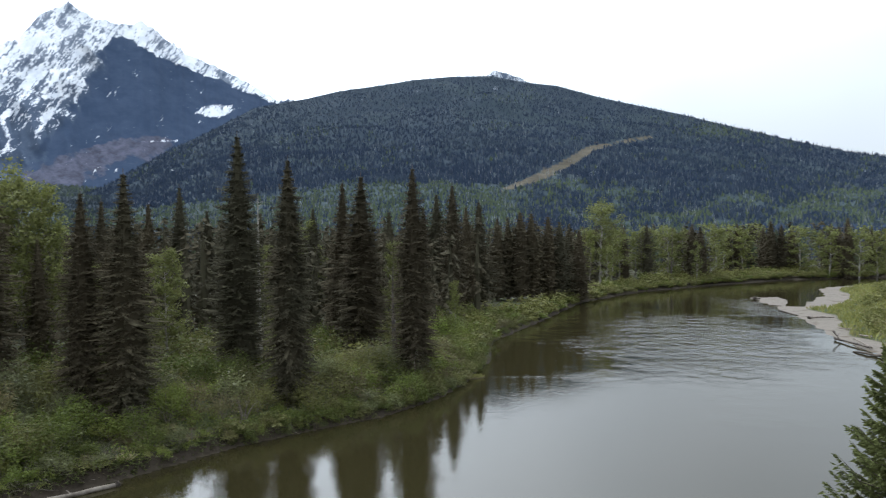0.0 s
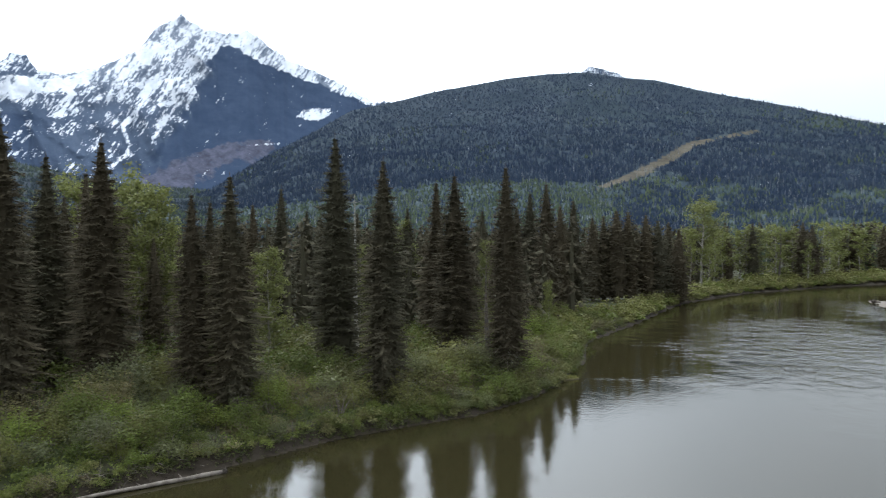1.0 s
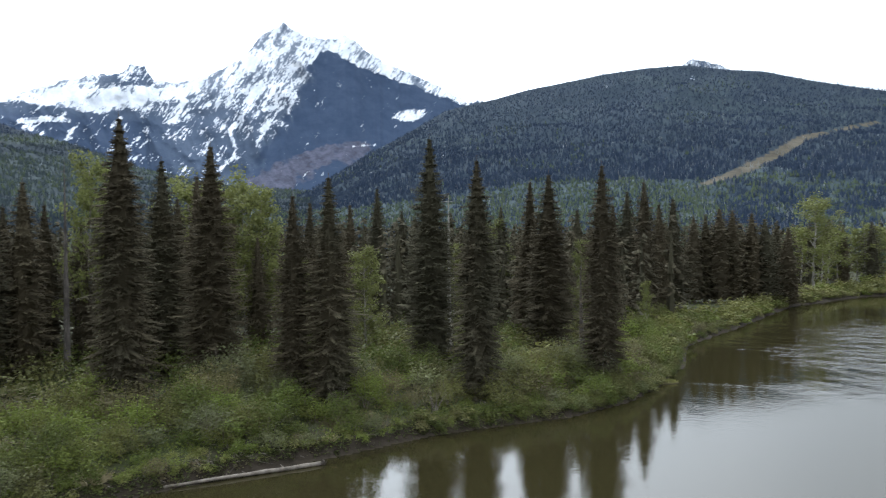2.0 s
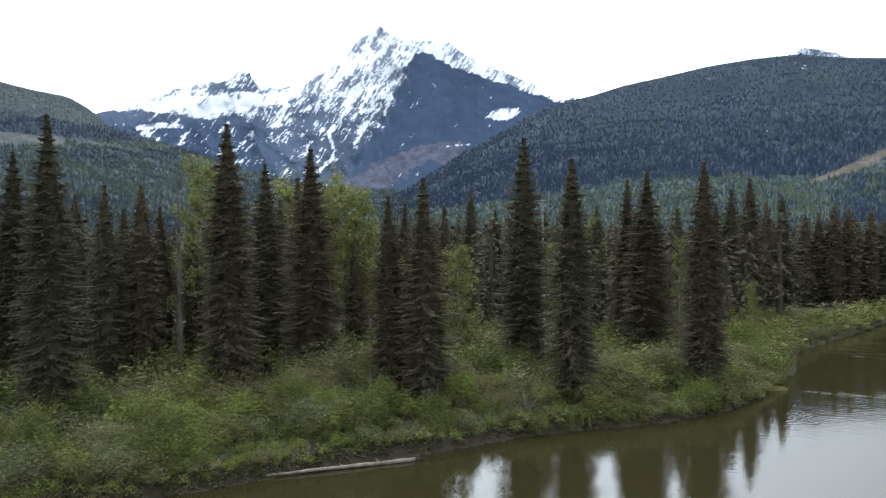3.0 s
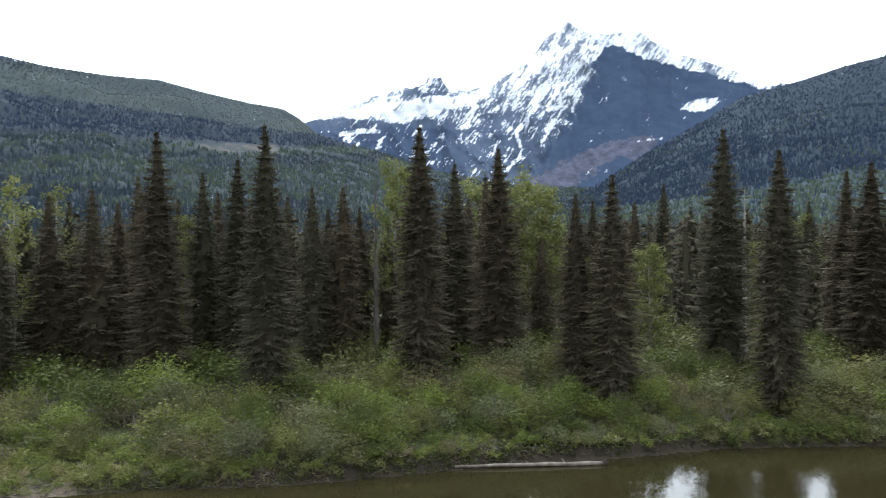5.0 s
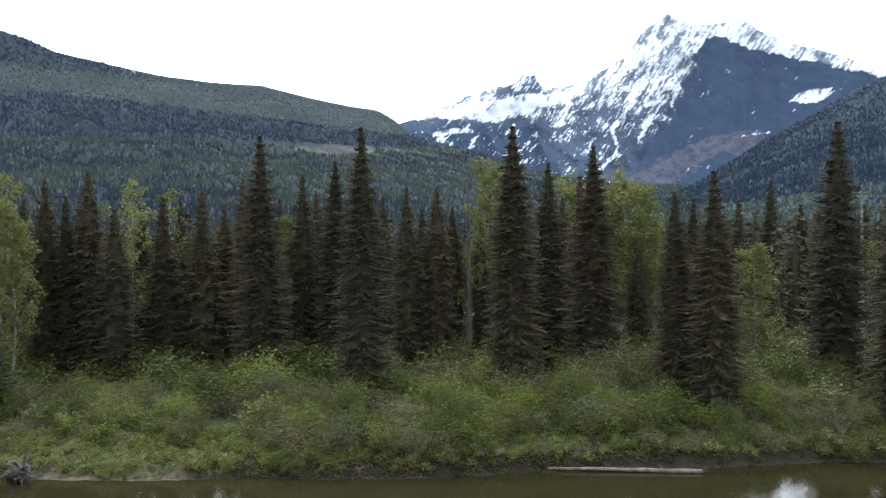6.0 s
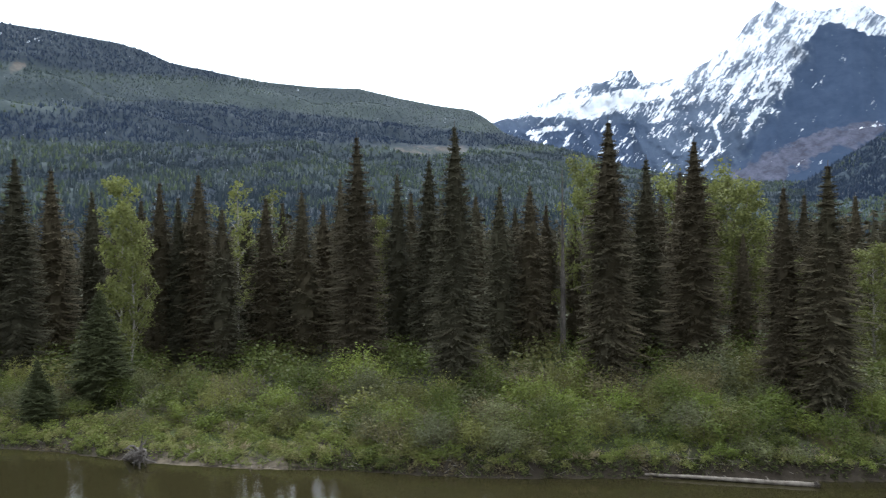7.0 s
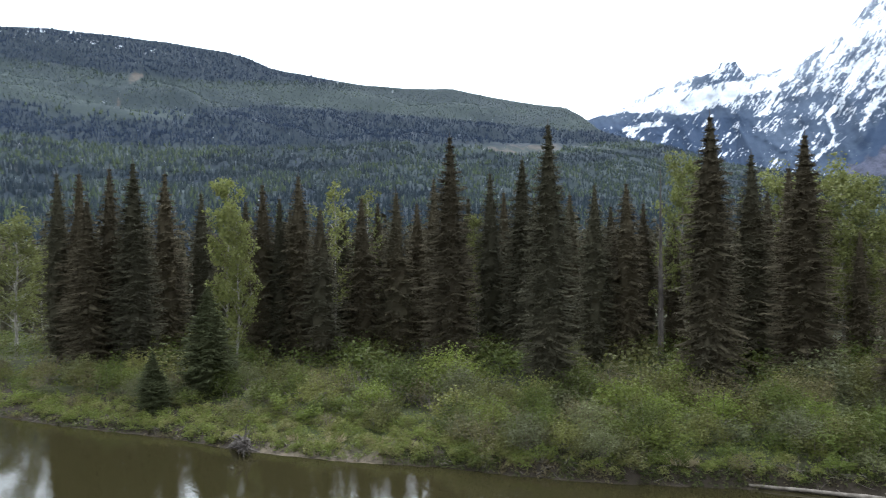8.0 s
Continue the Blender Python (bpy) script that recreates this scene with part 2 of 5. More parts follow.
def mesh_from(name, verts, faces, material, smooth_faces=False):
    me = bpy.data.meshes.new(name)
    verts, faces = np.asarray(verts, dtype=np.float32), np.asarray(faces, dtype=np.int32)
    k = faces.shape[1]
    me.vertices.add(len(verts))
    me.vertices.foreach_set("co", verts.ravel())
    me.loops.add(faces.size)
    me.loops.foreach_set("vertex_index", faces.ravel())
    me.polygons.add(len(faces))
    me.polygons.foreach_set("loop_start", np.arange(0, faces.size, k, dtype=np.int32))
    me.update(calc_edges=True)
    me.validate()
    me.polygons.foreach_set("use_smooth", [smooth_faces] * len(me.polygons))
    me.materials.append(material)
    return me


def mark(me, name, values):
    me.attributes.new(name, "FLOAT", "POINT").data.foreach_set("value", np.asarray(values, dtype=np.float32).ravel())


def part(name, me, parent, label=""):
    ob = new(name, me)
    ob.parent = parent
    return tagged(ob, label)


def grid_faces(rows, cols):
    i = np.arange(rows - 1)[:, None] * cols + np.arange(cols - 1)[None, :]
    return np.stack([i, i + 1, i + cols + 1, i + cols], -1).reshape(-1, 4)


def polar(az, d):
    a = np.radians(az)
    return d * np.sin(a), d * np.cos(a)


def tubes(paths, sides=6):
    """Tapered round limbs: each path is a list of (point, radius)."""
    vs, fs, n = [], [], 0
    for path in paths:
        p = np.array([q for q, _ in path], dtype=float)
        r = np.array([w for _, w in path], dtype=float)
        d = np.gradient(p, axis=0)
        d /= np.linalg.norm(d, axis=1)[:, None] + 1e-9
        u = np.cross(d, (0.31, 0.92, 0.24))
        u /= np.linalg.norm(u, axis=1)[:, None] + 1e-9
        v = np.cross(d, u)
        a = np.arange(sides) * 2 * np.pi / sides
        ring = p[:, None] + r[:, None, None] * (u[:, None] * np.cos(a)[None, :, None] + v[:, None] * np.sin(a)[None, :, None])
        vs.append(ring.reshape(-1, 3))
        i = np.arange(len(p) - 1)[:, None] * sides
        j, k = np.arange(sides)[None], (np.arange(sides)[None] + 1) % sides
        fs.append((n + np.stack([i + j, i + k, i + k + sides, i + j + sides], -1)).reshape(-1, 4))
        n += len(p) * sides
    return np.concatenate(vs), np.concatenate(fs)


def sprays(base, along, side, length, width, fold):
    """Folded lozenges that stand for twigs with needles or for leaf clumps."""
    n = len(base)
    mid = base + along * (length * 0.45)[:, None]
    dip = np.zeros((n, 3))
    dip[:, 2] = -fold
    v = np.stack([base, mid + side * width[:, None] + dip, base + along * length[:, None], mid - side * width[:, None] + dip], 1)
    i = np.arange(n)[:, None] * 4
    f = np.concatenate([i + np.array([[0, 1, 2]]), i + np.array([[0, 2, 3]])])
    return v.reshape(-1, 3), f


def unit(v):
    return v / (np.linalg.norm(v, axis=-1, keepdims=True) + 1e-9)


# ---- the river's plan: one closed shore ----
LEFT_SHORE = [(-180, -62), (-112, -24), (-80, -5), (-72, 1), (-63.6, 8.4), (-56.5, 13), (-50, 19), (-45, 24.8), (-40.7, 28.5), (-36.5, 33),
              (-33.4, 37), (-30.2, 41.2), (-22.2, 50.3), (-17.5, 56.6), (-12.0, 61.5), (-6, 66.1), (-0.6, 73.5), (2.6, 82), (6.3, 96.5),
              (8, 114), (12, 123), (18.5, 138), (35.5, 180), (59, 211), (92, 237), (128, 260), (165, 268), (260, 292), (420, 300)]
RIGHT_SHORE = [(420, 258), (220, 244), (139.6, 226.7), (127.2, 225.6), (117.2, 219.2), (103.8, 192.6), (90, 173.6), (82.8, 163), (83.1, 167), (92.6, 190), (82.8, 189.2),
               (81.3, 185.8), (73.6, 148), (67, 125.2), (62.9, 112.8), (62, 106.8), (60.6, 96), (56, 84), (44, 60), (31, 41), (17, 25), (5, 11), (-12, -5), (-30, -26), (-64, -52),
               (-112, -78), (-180, -116)]
SHORE = np.array(LEFT_SHORE + RIGHT_SHORE, dtype=float)


def line_distance(x, y, pts):
    best = np.full(np.shape(x), 1e9)
    for (ax, ay), (bx, by) in zip(pts[:-1], pts[1:]):
        ex, ey = bx - ax, by - ay
        s = np.clip(((x - ax) * ex + (y - ay) * ey) / (ex * ex + ey * ey), 0, 1)
        best = np.minimum(best, np.hypot(x - ax - s * ex, y - ay - s * ey))
    return best


def inland(x, y):
    """Metres from the shore; below zero on the river."""
    x, y = np.asarray(x, dtype=float), np.asarray(y, dtype=float)
    loop = np.vstack([SHORE, SHORE[:1]])
    d, odd = line_distance(x, y, loop), np.zeros(np.shape(x), dtype=bool)
    for (ax, ay), (bx, by) in zip(loop[:-1], loop[1:]):
        if ay != by:
            odd ^= ((ay > y) != (by > y)) & (x < (bx - ax) * (y - ay) / (by - ay) + ax)
    return np.where(odd, -d, d)


def bar_share(x, y):
    """1 on the low gravel bar inside the bend."""
    return smooth((np.asarray(x) - 48) / 12) * smooth((np.asarray(y) - 70) / 20) * smooth((250 - np.asarray(y)) / 20) * smooth((150 - np.asarray(x)) / 30) * smooth((205 + 0.62 * (np.asarray(x) - 63) - np.asarray(y)) / 6)


def height_at(x, y, s=None):
    x, y = np.asarray(x, dtype=float), np.asarray(y, dtype=float)
    s = inland(x, y) if s is None else s
    s = s + 1.1 * (vnoise(x * 0.45, y * 0.45, 5) - 0.5) * smooth(np.abs(s) / 1.5)
    round_to = np.degrees(np.arctan2(x, y))
    edge = np.interp(round_to, [-125, -97, -70, -58, -45, -16, -6, 4, 12, 40, 90], [0.7, 0.4, 0.4, 0.55, 0.9, 0.9, 0.6, 0.5, 0.7, 0.8, 0.7])
    edge = 0.7 + (edge - 0.7) * smooth((np.hypot(x, y) - 32) / 12)
    bank = edge * smooth(s / (1.9 - 1.15 * edge)) + 0.85 * smooth((s - 0.6) / 9) + 0.5 * (relief(x * 0.12, y * 0.12, 8) - 0.45) * smooth(s / 6)
    low = 0.5 * smooth(s / 14) + 0.7 * smooth((s - 12) / 20) + 0.15 * (relief(x * 0.2, y * 0.2, 9) - 0.45) * smooth(s / 3)
    b = bar_share(x, y)
    land = bank * (1 - b) + low * b
    return np.where(s > 0, land, -1.6 * smooth(-s / 6))


def build_ground():
    az = np.concatenate([np.arange(-180, -104, 3.0), np.arange(-104, 44, 0.62), np.linspace(44, 180, 46)])
    d = np.concatenate([[0.01], np.arange(4, 44, 2.0), np.arange(44, 92, 0.5), np.geomspace(92, 340, 90), np.geomspace(350, 4900, 40)])
    a, r = np.meshgrid(az, d, indexing="ij")
    x, y = polar(a, r)
    s = inland(x, y)
    z = height_at(x, y, s)
    me = mesh_from("ground", np.stack([x, y, z], -1).reshape(-1, 3), grid_faces(len(az), len(d))[:, ::-1], GROUND, True)
    mark(me, "rise", z)
    mark(me, "bar", bar_share(x, y))
    mark(me, "ledge", smooth((a + 77) / 2) * smooth((-61 - a) / 6) * smooth((r - 32) / 12))
    mark(me, "wood", smooth((s - 6) / 8) * (1 - bar_share(x, y)))
    mark(me, "sand", bar_share(x, y) * smooth((7 - s + 3 * smooth((y - 125) / 50) + 5 * (vnoise(x * .12, y * .12, 3) - 0.5)) / 4))
    return tagged(new("ground", me), "muddy and grassy valley floor along the river", "ground", kind="structure")


def build_water():
    az = np.arange(-180, 180.1, 3.0)
    d = np.concatenate([[0.01], np.geomspace(5, 500, 110)])
    a, r = np.meshgrid(az, d, indexing="ij")
    x, y = polar(a, r)
    x, y = x + 0.7, y + 0.4
    me = mesh_from("water", np.stack([x, y, np.zeros_like(x)], -1).reshape(-1, 3), grid_faces(len(az), len(d))[:, ::-1], WATER, True)
    race = np.exp(-(((x - 38) / 24) ** 2 + ((y - 128) / 36) ** 2)) + 0.32 * np.exp(-(((x - 8) / 6.5) ** 2 + ((y - 84.5) / 3.0) ** 2)) + 0.9 * np.exp(-(((x - 74) / 10) ** 2 + ((y - 175) / 30) ** 2)) + 0.3 * np.exp(-(((x - 36) / 26) ** 2 + ((y - 84) / 22) ** 2))
    mark(me, "race", race)
    return tagged(new("river", me), "calm silty brown river with glossy surface", "river", kind="structure")


build_ground()
build_water()


# ---- hills and the snow mountain ----
def curve_at(pts, az):
    return np.interp(az, [p[0] for p in pts], [p[1] for p in pts])


def slope_point(az, s, ridge, near, far, bend, seed, rough):
    """A point on a hillside: s runs from its foot (0) to its ridge (1) and down behind (to 1.3)."""
    d = near + (far - near) * s
    foot = -math.degrees(math.atan((EYE - 2.5) / near))
    up = np.where(s <= 1, foot + (ridge - foot) * np.power(np.clip(s, 0, 1), bend), ridge - (s - 1) * 16)
    x, y = polar(az, d)
    z = EYE + d * np.tan(np.radians(up)) + rough * (relief(x * 0.006, y * 0.006, seed) - 0.47) * smooth(s * 3) * smooth((1.02 - s) * 6)
    return x, y, z, np.degrees(np.arctan2(z - EYE, d))


RIGHT_RIDGE = [(-30, 2.0), (-26, 3.8), (-23.7, 5.2), (-21, 6.9), (-18.6, 8.1), (-15, 10.15), (-12.8, 10.67), (-11, 11.0), (-8.3, 11.68), (-4.7, 12.22), (-2.4, 12.6),
               (0.9, 12.85), (4.1, 12.84), (6.8, 12.28), (9.3, 11.93), (12.6, 10.91), (18.6, 9.3), (22.6, 8.05), (26.5, 6.85), (30, 5.8), (33, 5.1), (60, 2.5), (85, 0.5)]
LEFT_RIDGE = [(-140, 5), (-115, 11), (-98, 14.0), (-93, 14.5), (-90.4, 14.72), (-85.9, 14.75), (-82, 14.6), (-77.9, 14.24), (-76.2, 13.87), (-74.5, 13.2), (-71, 12.7),
              (-67.4, 12.2), (-63.7, 11.95), (-60, 11.9), (-56.8, 11.2), (-53.2, 10.5), (-50.9, 10.2), (-49.6, 9.5), (-48.3, 8.4), (-46.1, 7.6),
              (-43.1, 6.9), (-38.3, 5.3), (-33, 4.2), (-28, 3.9), (-22, 3.6), (-14, 3.2), (-8, 2.0)]
CUT_LINE = [(4.8, 3.8), (7.0, 4.47), (8.9, 5.2), (10.4, 6.0), (11.9, 6.85), (14.0, 7.32), (16.6, 7.65)]


def right_cut(az, up):
    w = 0.10 + 0.24 * smooth((az - 4.5) / 4) * smooth((13.8 - az) / 3)
    return smooth(1.5 - line_distance(az, up, CUT_LINE) / w)


def left_cut(az, up):
    scar = np.exp(-(((az + 84.4 - 0.7 * (up - 12)) / 0.5) ** 2 + ((up - 12.0) / 0.5) ** 2))
    path = 0.55 * np.exp(-(((az + 85.6 - 0.3 * (up - 10)) / 0.25) ** 2 + ((up - 10.2) / 1.5) ** 2))
    road = 0.4 * smooth(1.5 - line_distance(az, up, [(-62, 7.55), (-54, 7.35), (-50, 7.2), (-46, 6.5)]) / 0.13)
    field = 0.52 * smooth(1.5 - line_distance(az, up, [(-57.5, 7.25), (-54.5, 7.0), (-51.5, 7.1)]) / (0.12 + 0.28 * smooth((az + 58.5) / 4)))
    return np.maximum.reduce([scar, path, road, field])


def left_level(az, up):
    """Height on the long hillside, waved, by which its belts of forest follow."""
    wave = 0.25 * np.sin(az * 0.21) + 1.1 * (relief(az * 0.16, up * 0.5, 95) - 0.47)
    return up + wave


def left_belt(az):
    """The upper edge of the dark belt of old forest."""
    return np.interp(az, [-97, -88, -75, -62, -54, -48], [9.2, 9.6, 10.2, 9.7, 8.9, 8.2])


def left_clearing(az, up):
    """The old logging cuts, thinly grown over: one wide, one small."""
    ragged = 1.4 * (relief(az * 0.5, up * 1.6, 101) - 0.47)
    wide = smooth(1.25 - np.hypot((az + 86.0) / 6.0, (up - 9.35 - 0.02 * (az + 86)) / 0.62) + ragged)
    low = smooth(1.2 - np.hypot((az + 81.0) / 4.5, (up - 6.9) / 0.3) + ragged)
    return np.maximum(wide, 0.8 * low)


def left_tone(az, up):
    level, top = left_level(az, up), left_belt(az)
    patch = smooth((relief(az * 0.14, level * 1.25, 97) - 0.42) / 0.08)
    low = (0.04 + 0.55 * patch) * smooth((7.45 - level) / 0.25) + 0.35 * np.exp(-((level - 6.9) / 0.3) ** 2)
    high = 0.62 * smooth((level - top) / 0.25) * smooth((12.3 - level) / 0.4)
    tone = low + high * (0.75 + 0.5 * patch)
    tone = np.maximum(tone, 0.75 * left_clearing(az, up))
    return np.maximum(tone, 1.0 * np.exp(-(((az + 50.5) / 2.2) ** 2 + ((up - 9.1) / 0.5) ** 2)))


def right_foot(az, up):
    """The paler young growth at the hill's foot, with an uneven upper edge."""
    edge = np.interp(az, [-22, -15, -12.9, -7.7, 0, 4.6, 9, 14, 18], [2.6, 3.2, 3.7, 4.5, 4.5, 4.0, 4.7, 4.5, 3.0])
    ragged = relief(az * 0.5, up * 1.5, 94) - 0.47
    return smooth((edge - up + 1.2 * ragged) / 0.25) * (1 - 0.75 * smooth((az - 5) / 3) * (ragged < 0.02))


def right_tone(az, up):
    glade = np.exp(-(((az - 21.5) / 3.2) ** 2 + ((up - (8.15 - 0.23 * (az - 20))) / 0.42) ** 2))
    return 0.15 + 0.7 * glade + 0.5 * (relief(az * 0.2, up * 0.9, 93) > 0.52) * relief(az * 0.5, up * 1.2, 94) + 0.7 * right_foot(az, up)


def build_hill(name, label, ridge, near, far, bend, seed, rough, step, material, cut, tone, snow=None):
    az = np.arange(ridge[0][0], ridge[-1][0] + 0.01, step)
    s = np.concatenate([np.linspace(0, 1, 80), np.linspace(1.03, 1.3, 8)])
    a, q = np.meshgrid(az, s, indexing="ij")
    x, y, z, up = slope_point(a, q, curve_at(ridge, a), near, far, bend, seed, rough)
    me = mesh_from(name, np.stack([x, y, z], -1).reshape(-1, 3), grid_faces(len(az), len(s))[:, ::-1], material, True)
    mark(me, "cut", cut(a, up))
    mark(me, "tone", tone(a, up))
    mark(me, "snow", (snow(a, up) if snow else np.zeros_like(up)) - 0.7)
    mark(me, "across", a * 2.5)
    mark(me, "rise", up * 2.5)
    return tagged(new(name, me), label, "hill", kind="structure")


def left_snow(az, up):
    return 0.55 * smooth((up - 13.0) / 1.2) * smooth((-78 - az) / 8)


RIGHT = (RIGHT_RIDGE, 850, 3000, 0.9, 21, 60)
LEFT = (LEFT_RIDGE, 620, 3200, 0.85, 41, 90)
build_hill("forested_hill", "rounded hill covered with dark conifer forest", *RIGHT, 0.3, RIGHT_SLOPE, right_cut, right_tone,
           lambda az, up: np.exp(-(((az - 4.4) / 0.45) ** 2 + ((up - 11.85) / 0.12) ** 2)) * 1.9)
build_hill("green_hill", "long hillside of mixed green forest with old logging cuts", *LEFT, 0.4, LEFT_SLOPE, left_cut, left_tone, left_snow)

PEAKS = [(-60, 5.0), (-53, 8.2), (-49.1, 9.2), (-46.7, 10.02), (-44.6, 10.97), (-41.7, 11.88), (-39.9, 12.12), (-39.3, 12.7), (-38.9, 12.95), (-38.2, 12.85), (-37.5, 11.91),
         (-35.9, 11.73), (-33.2, 12.66), (-30.9, 13.98), (-29.8, 15.49), (-28.6, 16.3), (-27.9, 16.72), (-27.2, 16.2), (-26.3, 15.9), (-24.5, 15.58), (-22.8, 15.97), (-21.7, 15.18),
         (-19.9, 14.05), (-17.2, 12.87), (-15.4, 12.14), (-13.2, 10.9), (-11, 11.0), (-6, 9), (0, 5)]


def mountain_snow(az, up):
    """How much snow lies there: 0.5 and a half of the ground is white."""
    share = np.interp(up, [5.6, 7.0, 8.5, 10.5, 12, 14, 17], [-0.7, 0.0, 0.27, 0.44, 0.56, 0.68, 0.64])
    wave = relief(az * 0.9, up * 0.9, 68, 4) - 0.47
    crest = np.interp(az, [-46, -42, -40, -38.8, -37.5, -36, -34], [9.8, 10.9, 11.2, 11.4, 11.3, 11.5, 12.2]) + 0.5 * wave
    brink = np.interp(az, [-50, -46, -42, -37.7, -34.8, -33], [9.3, 9.4, 9.1, 10.0, 11.1, 12.4]) + 1.1 * wave
    horn = np.interp(az, [-42.5, -40, -38.2, -36.8, -34], [0.75, 0.3, 0.3, 0.6, 0.65])
    bowl = smooth((up - brink) / 0.35) * smooth((-33.2 - az) / 1.5)
    share = share - 0.3 * smooth((-39.5 - az) / 2.5) - 0.8 * smooth((-36.5 - az) / 2.0) * smooth((9.6 - up) / 0.8)
    share = share * (1 - bowl) + bowl * np.where(up > crest, horn, 1.05)
    face_left = -24.5 + (up - 15.2) * 0.62 + 2.6 * (relief(az * 2.2, up * 1.8, 70, 5) - 0.47)
    face_top = np.interp(az, [-24.8, -22, -17, -13.5], [14.95, 13.75, 11.95, 10.75]) + 0.7 * (relief(az * 1.5, up * 2.0, 72, 4) - 0.47)
    face = smooth((az - face_left) / 0.5) * smooth((face_top - up) / 0.3)
    above = smooth((up - face_top) / 0.2) * smooth((az + 24.8) / 0.5)
    share = np.maximum(share, above * 0.74) - 2.2 * face
    share = share - 1.2 * smooth((az + 27.5) / 1.5) * smooth((9 - up) / 1.0)
    patch = -0.5 + 1.5 * smooth(1.75 - np.hypot((az + 17.95 - 0.45 * (up - 9.85)) / 0.95, (up - 9.85) / 0.44)) * (0.75 + 0.5 * relief(az * 6, up * 7, 79, 3))
    strip = -0.5 + 1.2 * smooth(1.4 - line_distance(az, up, [(-23.2, 7.3), (-20.6, 7.5)]) / 0.05)
    chute = -0.5 + 1.35 * smooth(1.5 - line_distance(az, up, [(-32.1, 8.5), (-31.75, 7.2)]) / 0.16)
    spill = -0.6 + 0.85 * smooth(1.4 - line_distance(az, up, [(-18.6, 9.4), (-19.4, 8.5)]) / 0.25)
    tarn = -0.5 + 1.15 * smooth(1.6 - line_distance(az, up, [(-46.3, 8.3), (-44.9, 8.55), (-43.3, 8.6)]) / 0.2)
    return np.maximum.reduce([share, tarn, patch, strip, chute, spill])


def mountain_cut(az, up):
    ragged = relief(az * 1.3, up * 1.8, 73, 4) - 0.47
    wide = np.interp(up, [4.3, 6, 7.9], [1.5, 1.1, 0.6])
    body = smooth(1.5 - line_distance(az, up, [(-21.9, 7.25), (-24.5, 6.95), (-26.6, 5.9), (-29.6, 4.1)]) / wide + 1.1 * ragged)
    return 0.66 * body * smooth((8.0 - up) / 0.3)


def build_mountain():
    az = np.arange(PEAKS[0][0] + 6, PEAKS[-1][0] - 6, 0.11)
    s = np.concatenate([np.linspace(0, 1, 150), np.linspace(1.02, 1.15, 5)])
    a, q = np.meshgrid(az, s, indexing="ij")
    jag = relief(az * 1.9, az * 0, 71, 5, True)
    ridge = curve_at(PEAKS, az) + 0.42 * (jag - 0.6) * smooth((curve_at(PEAKS, az) - 9) / 2)
    r = np.broadcast_to(ridge[:, None], a.shape)
    d = 3350 + 1250 * q
    ribs = relief(a * 0.55 + q * 2.2, q * 2.6, 77, 5, True) - 0.6
    up = np.where(q <= 1, -0.25 + (r + 0.25) * np.clip(q, 0, 1) ** 0.92, r - (q - 1) * 25)
    plain = smooth((a + 24.9 - (up - 15.2) * 0.62) / 1.2) * smooth((np.interp(a, [-24.8, -22, -17, -13.5], [15.0, 13.9, 12.15, 10.9]) - up) / 0.5)
    d = d - 230 * ribs * (1 - 0.8 * plain) * smooth(q * 4) * smooth((1.05 - q) * 4)
    x, y = polar(a, d)
    z = EYE + d * np.tan(np.radians(up))
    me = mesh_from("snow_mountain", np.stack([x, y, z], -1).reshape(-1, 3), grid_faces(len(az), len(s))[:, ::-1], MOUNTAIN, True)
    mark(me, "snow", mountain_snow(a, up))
    face = smooth((a + 24.5 - (up - 15.2) * 0.62 - 2.6 * (relief(a * 2.2, up * 1.8, 70, 5) - 0.47)) / 0.5) * smooth((np.interp(a, [-24.8, -22, -17, -13.5], [15.0, 13.9, 12.15, 10.9]) - up) / 0.3)
    flank = smooth((a + 23.2) / 1.5) * smooth((9.0 - up) / 2.0) + smooth((-36.0 - a) / 3) * smooth((9.3 - up) / 0.8)
    mark(me, "wood", np.clip(np.maximum(face, flank), 0, 1) * smooth((up - 1.5) / 2.0))
    mark(me, "tone", relief(a * 1.2, up * 1.5, 74, 5))
    mark(me, "across", a - 0.62 * (up - 12))
    mark(me, "rise", up)
    mark(me, "cut", mountain_cut(a, up))
    return tagged(new("snow_mountain", me), "steep rocky mountain with snowfields and a dark forested face", "mountain", kind="structure")


build_mountain()


def build_knob():
    """The small snowy rock that shows over the hill's crest."""
    az = np.arange(3.2, 7.4, 0.06)
    s = np.linspace(0, 1, 30)
    a, q = np.meshgrid(az, s, indexing="ij")
    top = np.interp(az, [3.2, 3.7, 4.2, 4.6, 5.4, 6.4, 7.4], [12.0, 12.9, 13.28, 13.2, 13.0, 12.7, 12.0]) + 0.22 * (relief(az * 4, az * 0, 81, 3, True) - 0.6)
    up = 9 + (top[:, None] - 9) * q
    x, y = polar(a, 3900 + 150 * q - 60 * relief(a * 3, q * 4, 83, 3, True))
    z = EYE + np.hypot(x, y) * np.tan(np.radians(up))
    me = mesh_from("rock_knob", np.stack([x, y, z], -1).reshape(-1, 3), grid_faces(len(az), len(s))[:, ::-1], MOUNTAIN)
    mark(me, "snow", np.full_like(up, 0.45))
    mark(me, "across", a * 4)
    mark(me, "rise", up * 3)
    mark(me, "cut", np.zeros_like(up))
    return tagged(new("rocky_summit", me), "small rocky summit streaked with snow", "mountain", kind="structure")


build_knob()


